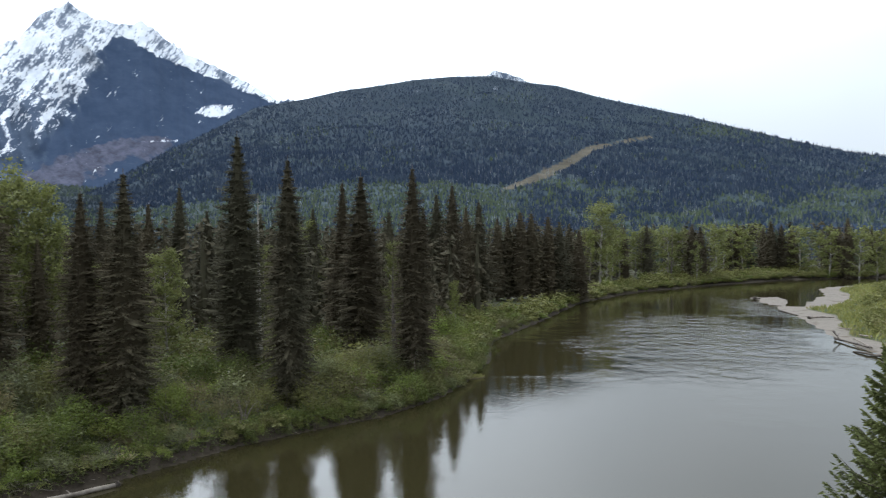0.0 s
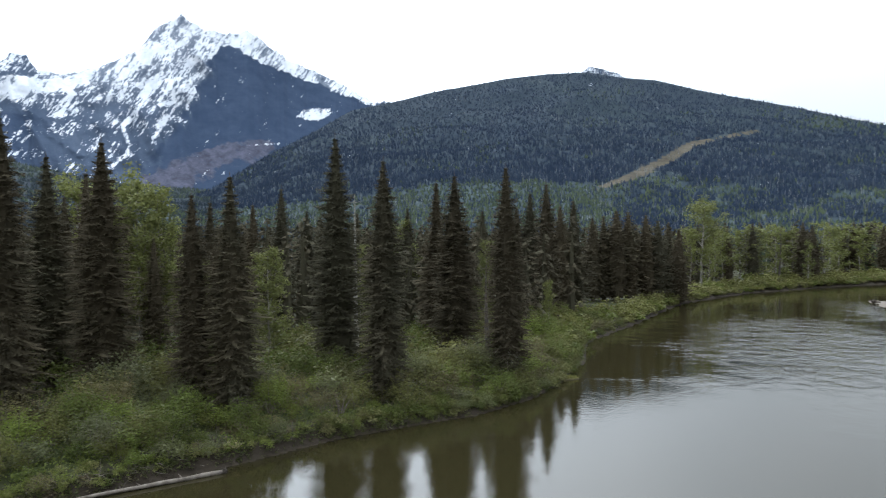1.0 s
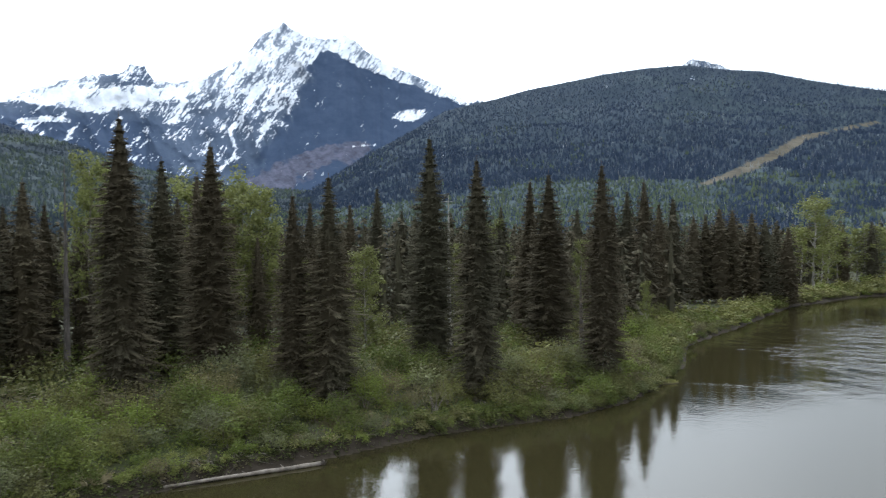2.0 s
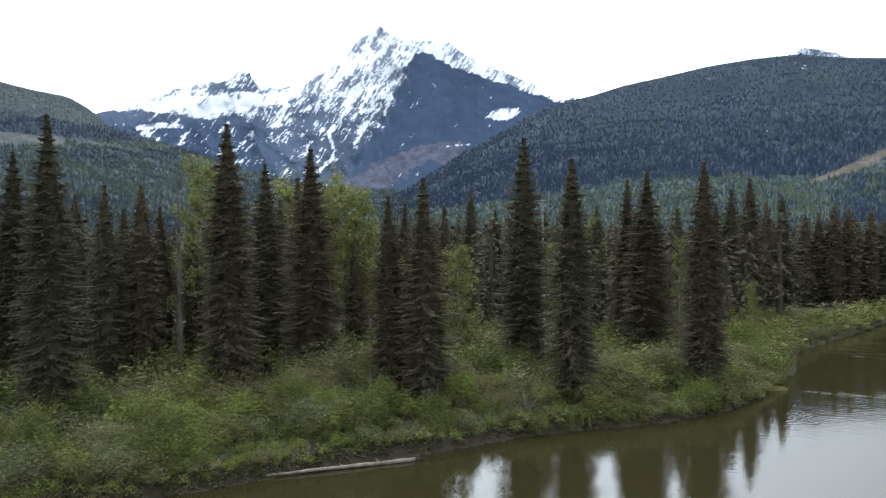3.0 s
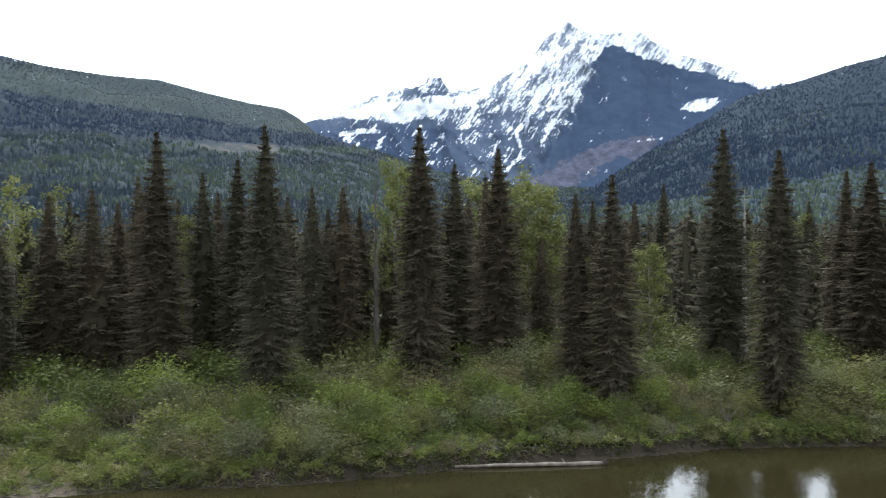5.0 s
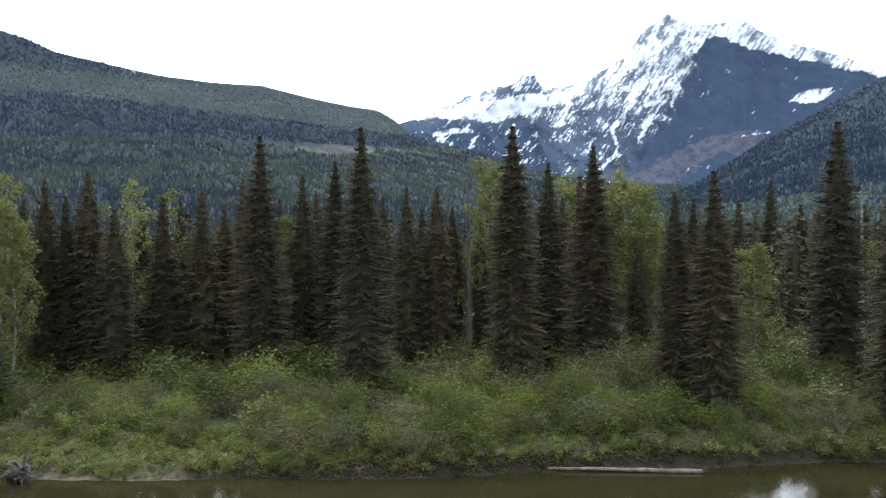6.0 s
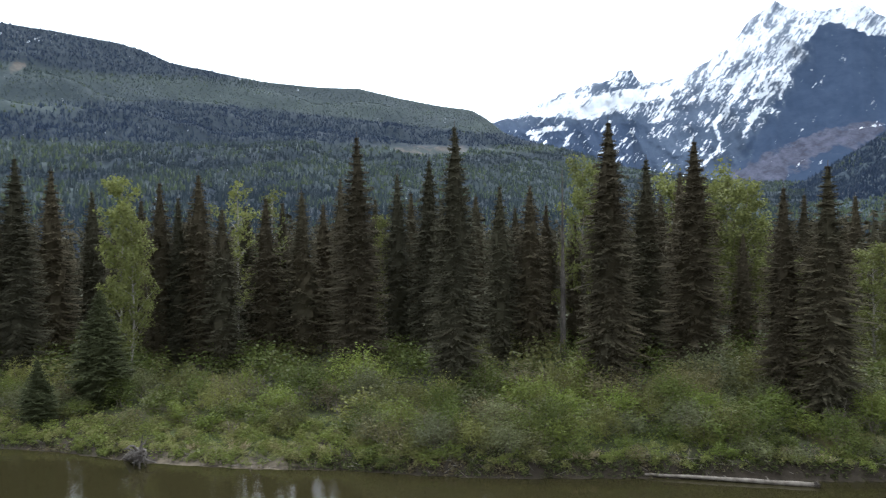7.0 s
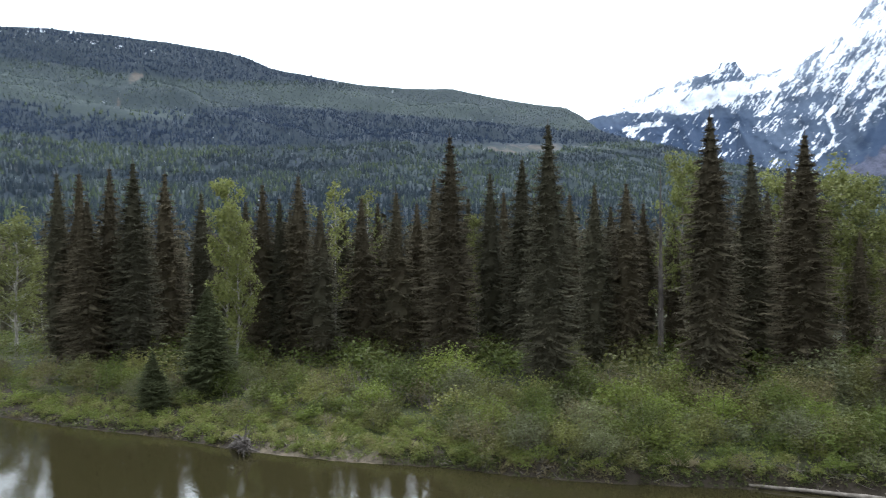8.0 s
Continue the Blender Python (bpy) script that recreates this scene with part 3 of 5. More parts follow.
# ---- forests on the hills: too many to count ----
def cone_forest(name, label, x, y, z, high, wide, material, rng, tiers=2, sides=5):
    n = len(x)
    vs, fs, k = [], [], 0
    turn = rng.random(n) * 6.28
    lean = rng.normal(0, 0.03, (n, 2))
    for t in range(tiers):
        lo, hi = t * 0.42, (1.0 if t == tiers - 1 else 0.72)
        rad = wide * (0.5 if t == 0 else 0.36)
        a = turn[:, None] + (np.arange(sides) + 0.5 * t) * 2 * np.pi / sides
        wob = 0.75 + 0.5 * rng.random((n, sides))
        ring = np.stack([x[:, None] + rad[:, None] * wob * np.cos(a), y[:, None] + rad[:, None] * wob * np.sin(a),
                         np.broadcast_to((z + high * lo)[:, None], a.shape)], -1)
        tip = np.stack([x + lean[:, 0] * high, y + lean[:, 1] * high, z + high * hi], -1)[:, None]
        v = np.concatenate([ring, tip], 1)
        i = k + np.arange(n)[:, None] * (sides + 1)
        j = np.arange(sides)[None]
        fs.append(np.stack([i + j, i + (j + 1) % sides, np.broadcast_to(i + sides, (n, sides))], -1).reshape(-1, 3))
        vs.append(v.reshape(-1, 3))
        k += n * (sides + 1)
    return tagged(new(name, mesh_from(name, np.concatenate(vs), np.concatenate(fs), material)), label, "forest", kind="stuff")


def round_forest(name, label, x, y, z, high, wide, material, rng):
    """Leafy crowns far away: uneven lumps with a pointed top."""
    n, sides = len(x), 4
    vs, a0 = [], rng.random(n) * 6.28
    for lo, rad in ((0.08, 0.42), (0.58, 0.44)):
        a = a0[:, None] + np.arange(sides) * 2 * np.pi / sides
        w = (0.7 + 0.6 * rng.random((n, sides))) * (wide * rad)[:, None]
        vs.append(np.stack([x[:, None] + w * np.cos(a), y[:, None] + w * np.sin(a), (z + high * lo)[:, None] + rng.normal(0, 0.06, (n, sides)) * high[:, None]], -1))
    v = np.concatenate([*vs, np.stack([x, y, z + high], -1)[:, None]], 1)
    i = np.arange(n)[:, None] * (2 * sides + 1)
    j = np.arange(sides)[None]
    k = (j + 1) % sides
    f = []
    for t in (0,):
        f += [np.stack([i + t + j, i + t + k, i + t + k + sides], -1), np.stack([i + t + j, i + t + k + sides, i + t + j + sides], -1)]
    f.append(np.stack([i + sides + j, i + sides + k, np.broadcast_to(i + 2 * sides, (n, sides))], -1))
    return tagged(new(name, mesh_from(name, v.reshape(-1, 3), np.concatenate([q.reshape(-1, 3) for q in f]), material)), label, "forest", kind="stuff")


def on_slope(hill, n, lo, hi, rng, low_power=1.0):
    ridge, near, far, bend, seed, rough = hill
    az, s = rng.uniform(lo, hi, n), rng.random(n) ** low_power
    return (az, *slope_point(az, s, curve_at(ridge, az), near, far, bend, seed, rough))


def plant_hills():
    rng = np.random.default_rng(11)
    az, x, y, z, up = on_slope(RIGHT, 66000, -29, 35, rng)
    keep = right_cut(az, up) < 0.35
    pale = np.clip(np.clip(1.2 * (relief(az * 0.25, up * 0.8, 91) - 0.54), 0, 0.13) + 0.62 * right_foot(az, up) + 0.55 * np.exp(-(((az - 21.5) / 3.2) ** 2 + ((up - (8.15 - 0.23 * (az - 20))) / 0.42) ** 2)), 0, 0.7)
    leafy = (rng.random(len(az)) < pale) & keep
    c = keep & ~leafy
    size = rng.uniform(8, 15, len(x)) * (1 - 0.35 * right_foot(az, up)) * (1 - 0.3 * smooth((up - 6) / 5))
    near = up < 2.2
    for q, tiers, name in ((c & near, 2, "hill_conifer_forest"), (c & ~near, 1, "hilltop_conifer_forest")):
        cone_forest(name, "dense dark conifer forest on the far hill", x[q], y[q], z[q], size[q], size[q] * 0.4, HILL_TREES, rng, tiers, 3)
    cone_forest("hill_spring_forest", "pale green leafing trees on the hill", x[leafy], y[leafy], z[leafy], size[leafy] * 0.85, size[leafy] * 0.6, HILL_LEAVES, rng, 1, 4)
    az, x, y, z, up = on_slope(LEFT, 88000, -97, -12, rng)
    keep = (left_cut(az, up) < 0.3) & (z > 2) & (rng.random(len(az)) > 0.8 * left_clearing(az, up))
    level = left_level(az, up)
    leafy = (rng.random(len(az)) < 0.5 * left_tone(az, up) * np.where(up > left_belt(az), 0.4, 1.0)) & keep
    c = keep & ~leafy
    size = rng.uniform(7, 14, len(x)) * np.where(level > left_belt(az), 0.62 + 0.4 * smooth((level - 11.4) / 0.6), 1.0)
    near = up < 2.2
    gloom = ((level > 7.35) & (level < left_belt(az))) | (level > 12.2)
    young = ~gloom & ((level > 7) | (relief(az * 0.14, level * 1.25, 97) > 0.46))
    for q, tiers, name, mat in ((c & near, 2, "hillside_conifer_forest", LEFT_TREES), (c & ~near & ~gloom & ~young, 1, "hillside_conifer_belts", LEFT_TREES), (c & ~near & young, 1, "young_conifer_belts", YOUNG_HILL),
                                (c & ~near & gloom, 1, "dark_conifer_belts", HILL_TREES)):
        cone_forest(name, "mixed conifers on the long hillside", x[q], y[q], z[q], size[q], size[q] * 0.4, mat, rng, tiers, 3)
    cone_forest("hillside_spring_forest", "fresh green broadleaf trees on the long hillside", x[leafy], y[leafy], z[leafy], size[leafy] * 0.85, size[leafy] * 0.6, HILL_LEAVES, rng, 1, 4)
    # bare grey trunks that stand among the conifers
    for hill, lo, hi, n, name in ((RIGHT, -24, 36, 6000, "dead_hill_trunks"), (LEFT, -97, -30, 4200, "dead_hillside_trunks")):
        az, x, y, z, up = on_slope(hill, n, lo, hi, rng)
        k = relief(az * 0.3, up * 0.7, 99) > 0.42
        x, y, z = x[k], y[k], z[k]
        h, w = rng.uniform(9, 17, len(x)), rng.uniform(0.35, 0.7, len(x))
        cone_forest(name, "weathered grey dead trunks on the slope", x, y, z, h, w * 2, POLES, rng, 1, 3)


plant_hills()


# ---- the power line on the cut ----
def on_hill(hill, az, up):
    """The place on a hillside that is seen at that bearing and rise."""
    ridge, near, far, bend, seed, rough = hill
    s = np.linspace(0.02, 1, 600)
    a = np.full_like(s, az)
    x, y, z, rise = slope_point(a, s, curve_at(ridge, a), near, far, bend, seed, rough)
    i = int(np.argmin(np.abs(rise - up)))
    return float(x[i]), float(y[i]), float(z[i])


def power_pole(x, y, z, turn):
    root = new("power_pole")
    root.matrix_world = pose(x, y, z - 0.5, 0, 0, turn)
    for side in (-3.2, 3.2):
        v, f = tubes([[((side, 0, 0), 0.42), ((side, 0, 10), 0.36), ((side, 0, 21), 0.28)]], 6)
        part("pole", mesh_from("line_pole", v, f, TWIGS, True), root)
    for high in (16.5, 18.5):
        v, f = tubes([[((-7, 0, high), 0.25), ((0, 0, high), 0.3), ((7, 0, high), 0.25)]], 5)
        part("crossarm", mesh_from("line_crossarm", v, f, TWIGS, True), root)
    return tagged(root, "grey wooden H-frame power pole on the hillside cut", "power pole", "power poles")


for pole_az, pole_up in ((8.3, 4.95), (10.9, 6.3), (12.4, 6.95)):
    power_pole(*on_hill(RIGHT, pole_az, pole_up), -30)


# ---- near trees ----
def spruce_crown(name, seed, high, wide, boughs, per, twig, material, droop=0.55, low=0.04, slim=1.0):
    """A columnar crown: drooping boughs in loose whorls, each a narrow frond of many hanging sprays, round a dense ragged core."""
    g = np.random.default_rng(seed)
    t = (np.arange(boughs) + g.random(boughs)) / boughs
    t = np.clip(t ** 0.94, 0, 0.995)
    t = np.clip(t - (0.0035 + 0.004 * smooth((t - 0.6) / 0.3)) * np.sin(t * high * 6.9), 0, 0.995)
    a = np.arange(boughs) * 2.399963 + g.normal(0, 0.35, boughs)
    z0 = high * low
    shape = lambda q: np.interp(q, [0, 0.06, 0.2, 0.4, 0.6, 0.76, 0.89, 0.96, 1], [0.74, 0.88, 1.0, 0.94, 0.76 * slim, 0.50 * slim, 0.25 * slim, 0.11, 0.02])
    lump = 0.66 + 0.55 * vnoise(a * 0.9 + 40, t * high * 0.42, seed + 1) + 0.16 * vnoise(a * 2 + 11, t * high * 1.5, seed + 2)
    r = np.maximum(0.08, wide * shape(t) * lump * g.uniform(0.86, 1.1, boughs) * np.where(g.random(boughs) < 0.09, 1.2, 1.0))
    zb = z0 + (high * 0.985 - z0) * t + 0.3 * r * droop
    sag = (droop * (1.0 - 0.55 * t) * g.uniform(0.6, 1.3, boughs))[:, None]
    half = lambda k: np.interp(k, [0, 0.3, 0.6, 0.85, 1], [0.04, 0.13, 0.20, 0.15, 0.02])

    def spot(k, off, fall):
        rad = r[:, None] * k
        z = zb[:, None] - rad * sag * (0.4 + 0.55 * k) + 0.16 * r[:, None] * k ** 4 - fall
        ca, sa = np.cos(a)[:, None], np.sin(a)[:, None]
        return np.stack([rad * ca - off * sa, rad * sa + off * ca, z], -1)

    # a thin frond along each stick
    joints = 3
    k = np.array([0.2, 0.62, 0.96])[None] * np.ones((boughs, 1))
    broad = 0.5 * half(k) * r[:, None] * g.uniform(0.6, 1.2, k.shape)
    v = np.stack([spot(k, broad, 0.6 * broad), spot(k, 0 * k, 0 * k), spot(k, -broad, 0.6 * broad)], 2).reshape(-1, 3)
    o = (np.arange(boughs)[:, None] * joints + np.arange(joints - 1)[None])[..., None] * 3
    quads = np.concatenate([o + np.array([0, 1, 4, 3]), o + np.array([1, 2, 5, 4])], 1).reshape(-1, 4)
    f = np.concatenate([quads[:, [0, 1, 2]], quads[:, [0, 2, 3]]])
    # hanging sprays all over it
    k = 0.26 + 0.78 * ((np.arange(per) + g.random((boughs, per))) / per) ** 0.8
    turn = np.where(np.arange(per) % 2, 1.0, -1.0)[None]
    off = turn * half(np.minimum(k, 1)) * 1.35 * r[:, None] * g.random(k.shape)
    base = spot(k, off, np.abs(off) * 0.55 - 0.05).reshape(-1, 3)
    b = (a[:, None] + turn * g.uniform(0.0, 1.2, k.shape)).reshape(-1)
    along = unit(np.stack([np.cos(b), np.sin(b), -g.uniform(-0.15, 1.1, b.size) * (0.3 + droop)], -1))
    side = unit(np.cross(along, np.array([0, 0, 1.0])) + 0.45 * g.normal(size=along.shape))
    size = twig * g.uniform(0.55, 1.4, b.size) * np.repeat(np.minimum(1, 0.32 + 0.9 * r / wide), per)
    sv, sf = sprays(base, along, side, size, size * 0.19, size * 0.1)
    # the dense inside
    n, m = 11, 22
    ct, ca = np.meshgrid(np.linspace(0.0, 0.97, m), np.arange(n) * 2 * np.pi / n, indexing="ij")
    cr = 0.60 * wide * shape(ct) * g.uniform(0.7, 1.15, ct.shape)
    cv = np.stack([cr * np.cos(ca), cr * np.sin(ca), z0 + (high - z0) * ct], -1).reshape(-1, 3)
    ci = (np.arange(m - 1)[:, None] * n + np.arange(n)[None]).reshape(-1)
    cj = (np.arange(m - 1)[:, None] * n + (np.arange(n)[None] + 1) % n).reshape(-1)
    cf = np.concatenate([np.stack([ci, cj, cj + n], -1), np.stack([ci, cj + n, ci + n], -1)])
    return mesh_from(name, np.concatenate([v, sv, cv]), np.concatenate([f, sf + len(v), cf + len(v) + len(sv)]), material)


def trunk_mesh(name, high, radius, material, seed=0, lean=0.0, stubs=0):
    g = np.random.default_rng(seed)
    zs = np.concatenate([[-0.4, 0.0, 0.35], np.linspace(1.5, high, 10)])
    sway = lean * np.sin(zs / high * 2.2)
    rr = np.maximum(0.02, radius * (1 - 0.93 * np.clip(zs, 0, None) / high)) * np.where(zs < 0.4, 1.35, 1.0)
    paths = [[((s, 0.4 * s, z), r) for s, z, r in zip(sway, zs, rr)]]
    for i in range(stubs):
        z = high * g.uniform(0.35, 0.97)
        a, n = g.random() * 6.28, g.uniform(0.5, 2.2) * (1.2 - z / high)
        s = lean * math.sin(z / high * 2.2)
        p = [np.array([s, 0.4 * s, z]) + np.array([math.cos(a), math.sin(a), -0.15 + 0.5 * (q > 0.5) * (q - 0.5)]) * n * q for q in (0, 0.5, 1)]
        paths.append([(p[0], 0.05), (p[1], 0.03), (p[2], 0.012)])
    v, f = tubes(paths, 7)
    return mesh_from(name, v, f, material, True)


def leaf_tree_meshes(name, seed, high, wide, leaves, leaf, leaf_mat, bark_mat, bare=0.25, limbs=16, droop=0.0):
    """A forked trunk with rising limbs, twigs and many small leaf clumps at their ends."""
    g = np.random.default_rng(seed)
    zs = np.linspace(-0.4, high * 0.93, 12)
    wx, wy = np.cumsum(g.normal(0, high * 0.006, 12)), np.cumsum(g.normal(0, high * 0.006, 12))
    rad = high * 0.011
    paths = [[((x, y, z), max(0.03, rad * (1 - 0.9 * max(0, z) / high))) for x, y, z in zip(wx, wy, zs)]]
    ends = [np.array([wx[-1], wy[-1], zs[-1]])]
    for i in range(limbs):
        s = bare + (0.95 - bare) * (i + g.random()) / limbs
        z = high * s * 0.93
        o = np.array([np.interp(z, zs, wx), np.interp(z, zs, wy), z])
        a = i * 2.4 + g.normal(0, 0.4)
        n = wide * g.uniform(0.65, 1.1) * math.sqrt(max(0.08, 1 - abs(s - 0.45) ** 1.6 * 1.9)) * (1 - 0.3 * s)
        lift = g.uniform(0.5, 1.3)
        q = [o + np.array([math.cos(a) * n * k, math.sin(a) * n * k, lift * n * (k - 0.25 * k * k)]) for k in (0, 0.3, 0.65, 1)]
        w = rad * 0.5 * (1 - 0.6 * s)
        paths.append([(q[0], w), (q[1], w * 0.7), (q[2], w * 0.42), (q[3], 0.012)])
        ends += [q[2], q[3], 0.5 * (q[1] + q[2])]
        for j in range(3):
            e = q[1 + j % 3] + g.normal(0, 0.3, 3) * n * 0.8 + np.array([0, 0, 0.2 * n])
            paths.append([(q[1 + j % 3], w * 0.3), (0.5 * (q[1 + j % 3] + e) + g.normal(0, 0.06, 3) * n, w * 0.2), (e, 0.008)])
            ends.append(e)
    ends = np.array(ends)
    pick = g.integers(0, len(ends), leaves)
    spread = wide * g.uniform(0.14, 0.28, len(ends))[pick][:, None]
    way = unit(g.normal(0, 1, (leaves, 3)) + np.array([0, 0, 0.25]))
    base = ends[pick] + way * spread * np.array([1, 1, 0.8]) * (1.15 - 0.9 * g.random((leaves, 1)) ** 1.6)
    face = unit(way + 0.8 * g.normal(0, 1, (leaves, 3)))
    along = unit(np.cross(face, g.normal(0, 1, (leaves, 3))) + np.array([0, 0, -droop]))
    side = unit(np.cross(face, along))
    size = leaf * g.uniform(0.6, 1.4, leaves)
    v, f = sprays(base, along, side, size, size * 0.33, size * 0.08)
    tv, tf = tubes(paths, 5)
    return mesh_from(name + "_trunk", tv, tf, bark_mat, True), mesh_from(name + "_crown", v, f, leaf_mat)


def shrub_meshes(name, seed, leaves, leaf, leaf_mat, stems=8, lobes=8):
    """A bush 2 m high and about 2.6 m wide: stems that fan out into leafy lobes, with single shoots that stand out of them."""
    g = np.random.default_rng(seed)
    i = np.arange(lobes)
    a, o = i * 2.4 + g.normal(0, 0.35, lobes), 0.95 * np.sqrt((i + 0.3) / lobes) * g.uniform(0.85, 1.1, lobes)
    mid = np.stack([np.cos(a) * o, np.sin(a) * o, (1.5 - 0.95 * o ** 1.5) * g.uniform(0.8, 1.12, lobes)], -1)
    rad = np.stack([g.uniform(0.36, 0.58, lobes)] * 2 + [g.uniform(0.34, 0.52, lobes)], -1)
    paths = []
    for q in range(stems):
        end = mid[q % lobes] + g.normal(0, 0.12, 3)
        foot = np.array([g.normal(0, 0.09), g.normal(0, 0.09), -0.1])
        bow = 0.5 * (foot + end) + np.array([end[0] * -0.12, end[1] * -0.12, 0.15])
        tip = end + unit(end * np.array([0.6, 0.6, 1])) * g.uniform(0.3, 0.75)
        paths.append([(foot, 0.026), (bow, 0.018), (end, 0.010), (tip, 0.003)])
    pick = g.choice(lobes, leaves, p=rad[:, 0] ** 2 / (rad[:, 0] ** 2).sum())
    way = unit(g.normal(0, 1, (leaves, 3)) + np.array([0, 0, 0.35]))
    depth = 1.1 - 0.75 * g.random((leaves, 1)) ** 2.2
    lump = 0.8 + 0.4 * vnoise(way[:, 0] * 3 + pick * 5 + 50, way[:, 1] * 3 + way[:, 2] * 2 + 50, seed)[:, None]
    base = mid[pick] + way * rad[pick] * depth * lump
    # leafy shoots
    shoot = g.random(leaves) < 0.2
    root = mid[pick] + rad[pick] * 0.7 * unit(np.stack([np.cos(pick * 1.7 + g.integers(0, 5, leaves)), np.sin(pick * 1.7 + g.integers(0, 5, leaves)), np.full(leaves, 0.9)], -1))
    out = unit(root * np.array([0.55, 0.55, 1.0]))
    base = np.where(shoot[:, None], root + out * (0.1 + 0.55 * g.random((leaves, 1))) + g.normal(0, 0.045, (leaves, 3)), base)
    base[:, 2] = np.maximum(base[:, 2], 0.05 + 0.3 * g.random(leaves))
    face = unit(way + 0.75 * g.normal(0, 1, (leaves, 3)))
    along = unit(np.cross(face, g.normal(0, 1, (leaves, 3))))
    side = np.cross(face, along)
    size = leaf * g.uniform(0.6, 1.45, leaves)
    v, f = sprays(base, along, side, size, size * 0.33, size * 0.07)
    tv, tf = tubes(paths, 3)
    return mesh_from(name + "_stems", tv, tf, TWIGS, True), mesh_from(name + "_leaves", v, f, leaf_mat)


def bare_shrub_mesh(name, seed, stems):
    """A leafless bush: thin grey stems that fan out and fork."""
    g = np.random.default_rng(seed)
    paths = []
    for i in range(stems):
        a, o = i * 2.4 + g.normal(0, 0.3), g.uniform(0.15, 1.15)
        h = g.uniform(1.2, 2.05) * (1.05 - 0.33 * o)
        q = [np.array([math.cos(a) * o * k ** 0.8 + g.normal(0, 0.03), math.sin(a) * o * k ** 0.8 + g.normal(0, 0.03), h * (k + 0.25 * k * (1 - k)) - 0.1]) for k in (0, 0.3, 0.6, 0.85, 1)]
        paths.append([(p, 0.028 * (1 - 0.85 * k) + 0.004) for p, k in zip(q, (0, 0.3, 0.6, 0.85, 1))])
        for j in range(4):
            s = q[1 + j % 4]
            e = s + g.normal(0, 0.24, 3) + np.array([0, 0, 0.2])
            paths.append([(s, 0.010), (0.5 * (s + e) + g.normal(0, 0.03, 3), 0.007), (e, 0.003)])
    v, f = tubes(paths, 3)
    return mesh_from(name, v, f, TWIGS, True)


def stand(name, meshes, az, d, scale, label, category, group="", sink=0.12, turn=None, xy=None):
    """One tree or bush on the ground: an Empty at its foot with its trunk and crown."""
    x, y = polar(az, d) if xy is None else xy
    root = new(name)
    root.empty_display_size = 0.3
    root.matrix_world = Matrix.LocRotScale((x, y, float(height_at(x, y)) - sink), Euler((0, 0, random.random() * 6.28 if turn is None else turn)), scale)
    for part_name, me in meshes:
        part(part_name, me, root)
    return tagged(root, label, category, group)


SPRUCE = [[("trunk", trunk_mesh("spruce_trunk", 25.0, 0.30, BARK, i)),
           ("crown", spruce_crown("spruce_crown", 100 + i, 25.0, w, 760, 26, 0.31, NEEDLES, dr, lo, sl))]
          for i, (w, dr, lo, sl) in enumerate(((2.15, 0.46, 0.03, 1.0), (2.35, 0.36, 0.05, 0.9), (2.0, 0.58, 0.02, 1.1), (2.25, 0.42, 0.04, 1.0), (2.2, 0.5, 0.03, 0.82)))]
BACK_SPRUCE = [[("trunk", trunk_mesh("spruce_trunk", 25.0, 0.28, BARK, 9 + i)),
                ("crown", spruce_crown("spruce_crown", 200 + i, 25.0, w, 360, 15, 0.46, NEEDLES, dr, 0.06, sl))]
               for i, (w, dr, sl) in enumerate(((2.1, 0.42, 1.0), (1.85, 0.54, 1.1), (2.3, 0.38, 0.85), (2.0, 0.46, 0.95)))]
FAR_SPRUCE = [[("trunk", trunk_mesh("spruce_trunk", 25.0, 0.28, BARK, 15 + i)),
               ("crown", spruce_crown("spruce_crown", 300 + i, 25.0, w, 150, 7, 0.9, NEEDLES, 0.5))] for i, w in enumerate((2.3, 2.0, 2.6))]

# bearing in degrees (to the east of north), rise of the top in degrees, metres away, width factor
FRONT = [(-52.30, 9.43, 64, 1.0), (-60.25, 8.55, 78, 1.05), (-40.0, 9.44, 66, 1.15), (-33.55, 7.6, 73, 1.15), (-24.5, 5.3, 64, 1.15), (-27.35, 3.8, 66, 0.95),
         (-16.3, 8.4, 78, 1.1), (-12.45, 6.65, 68, 1.05), (-6.65, 5.3, 92, 1.3), (-8.15, 4.75, 98, 1.1), (-2.45, 6.0, 78, 1.05), (-37.1, 6.32, 82, 1.15),
         (-54.4, 6.6, 85, 1.1), (-84.7, 6.08, 88, 1.1), (-87.8, 3.1, 90, 1.25)]
MIDDLE = [(-57.0, 5.5, 90, 1.0), (-61.6, 5.1, 90, 0.9), (-64.7, 4.0, 89, 1.2), (-67.5, 3.5, 90, 1.2), (-70.8, 2.6, 84, 1.1), (-72.5, 5.3, 88, 1.1), (-74.0, 3.5, 89, 0.9),
          (-75.3, 4.6, 90, 1.05), (-82.5, 5.3, 98, 1.1), (-86.3, 5.6, 92, 0.9), (-88.3, 5.1, 100, 1.1), (-89.7, 5.1, 102, 1.0), (-48.65, 4.4, 82, 1.0), (-46.2, 4.45, 83, 1.1),
          (-34.6, 5.2, 88, 1.0), (-20.6, 4.2, 125, 1.1), (-0.5, 3.7, 138, 1.3)]
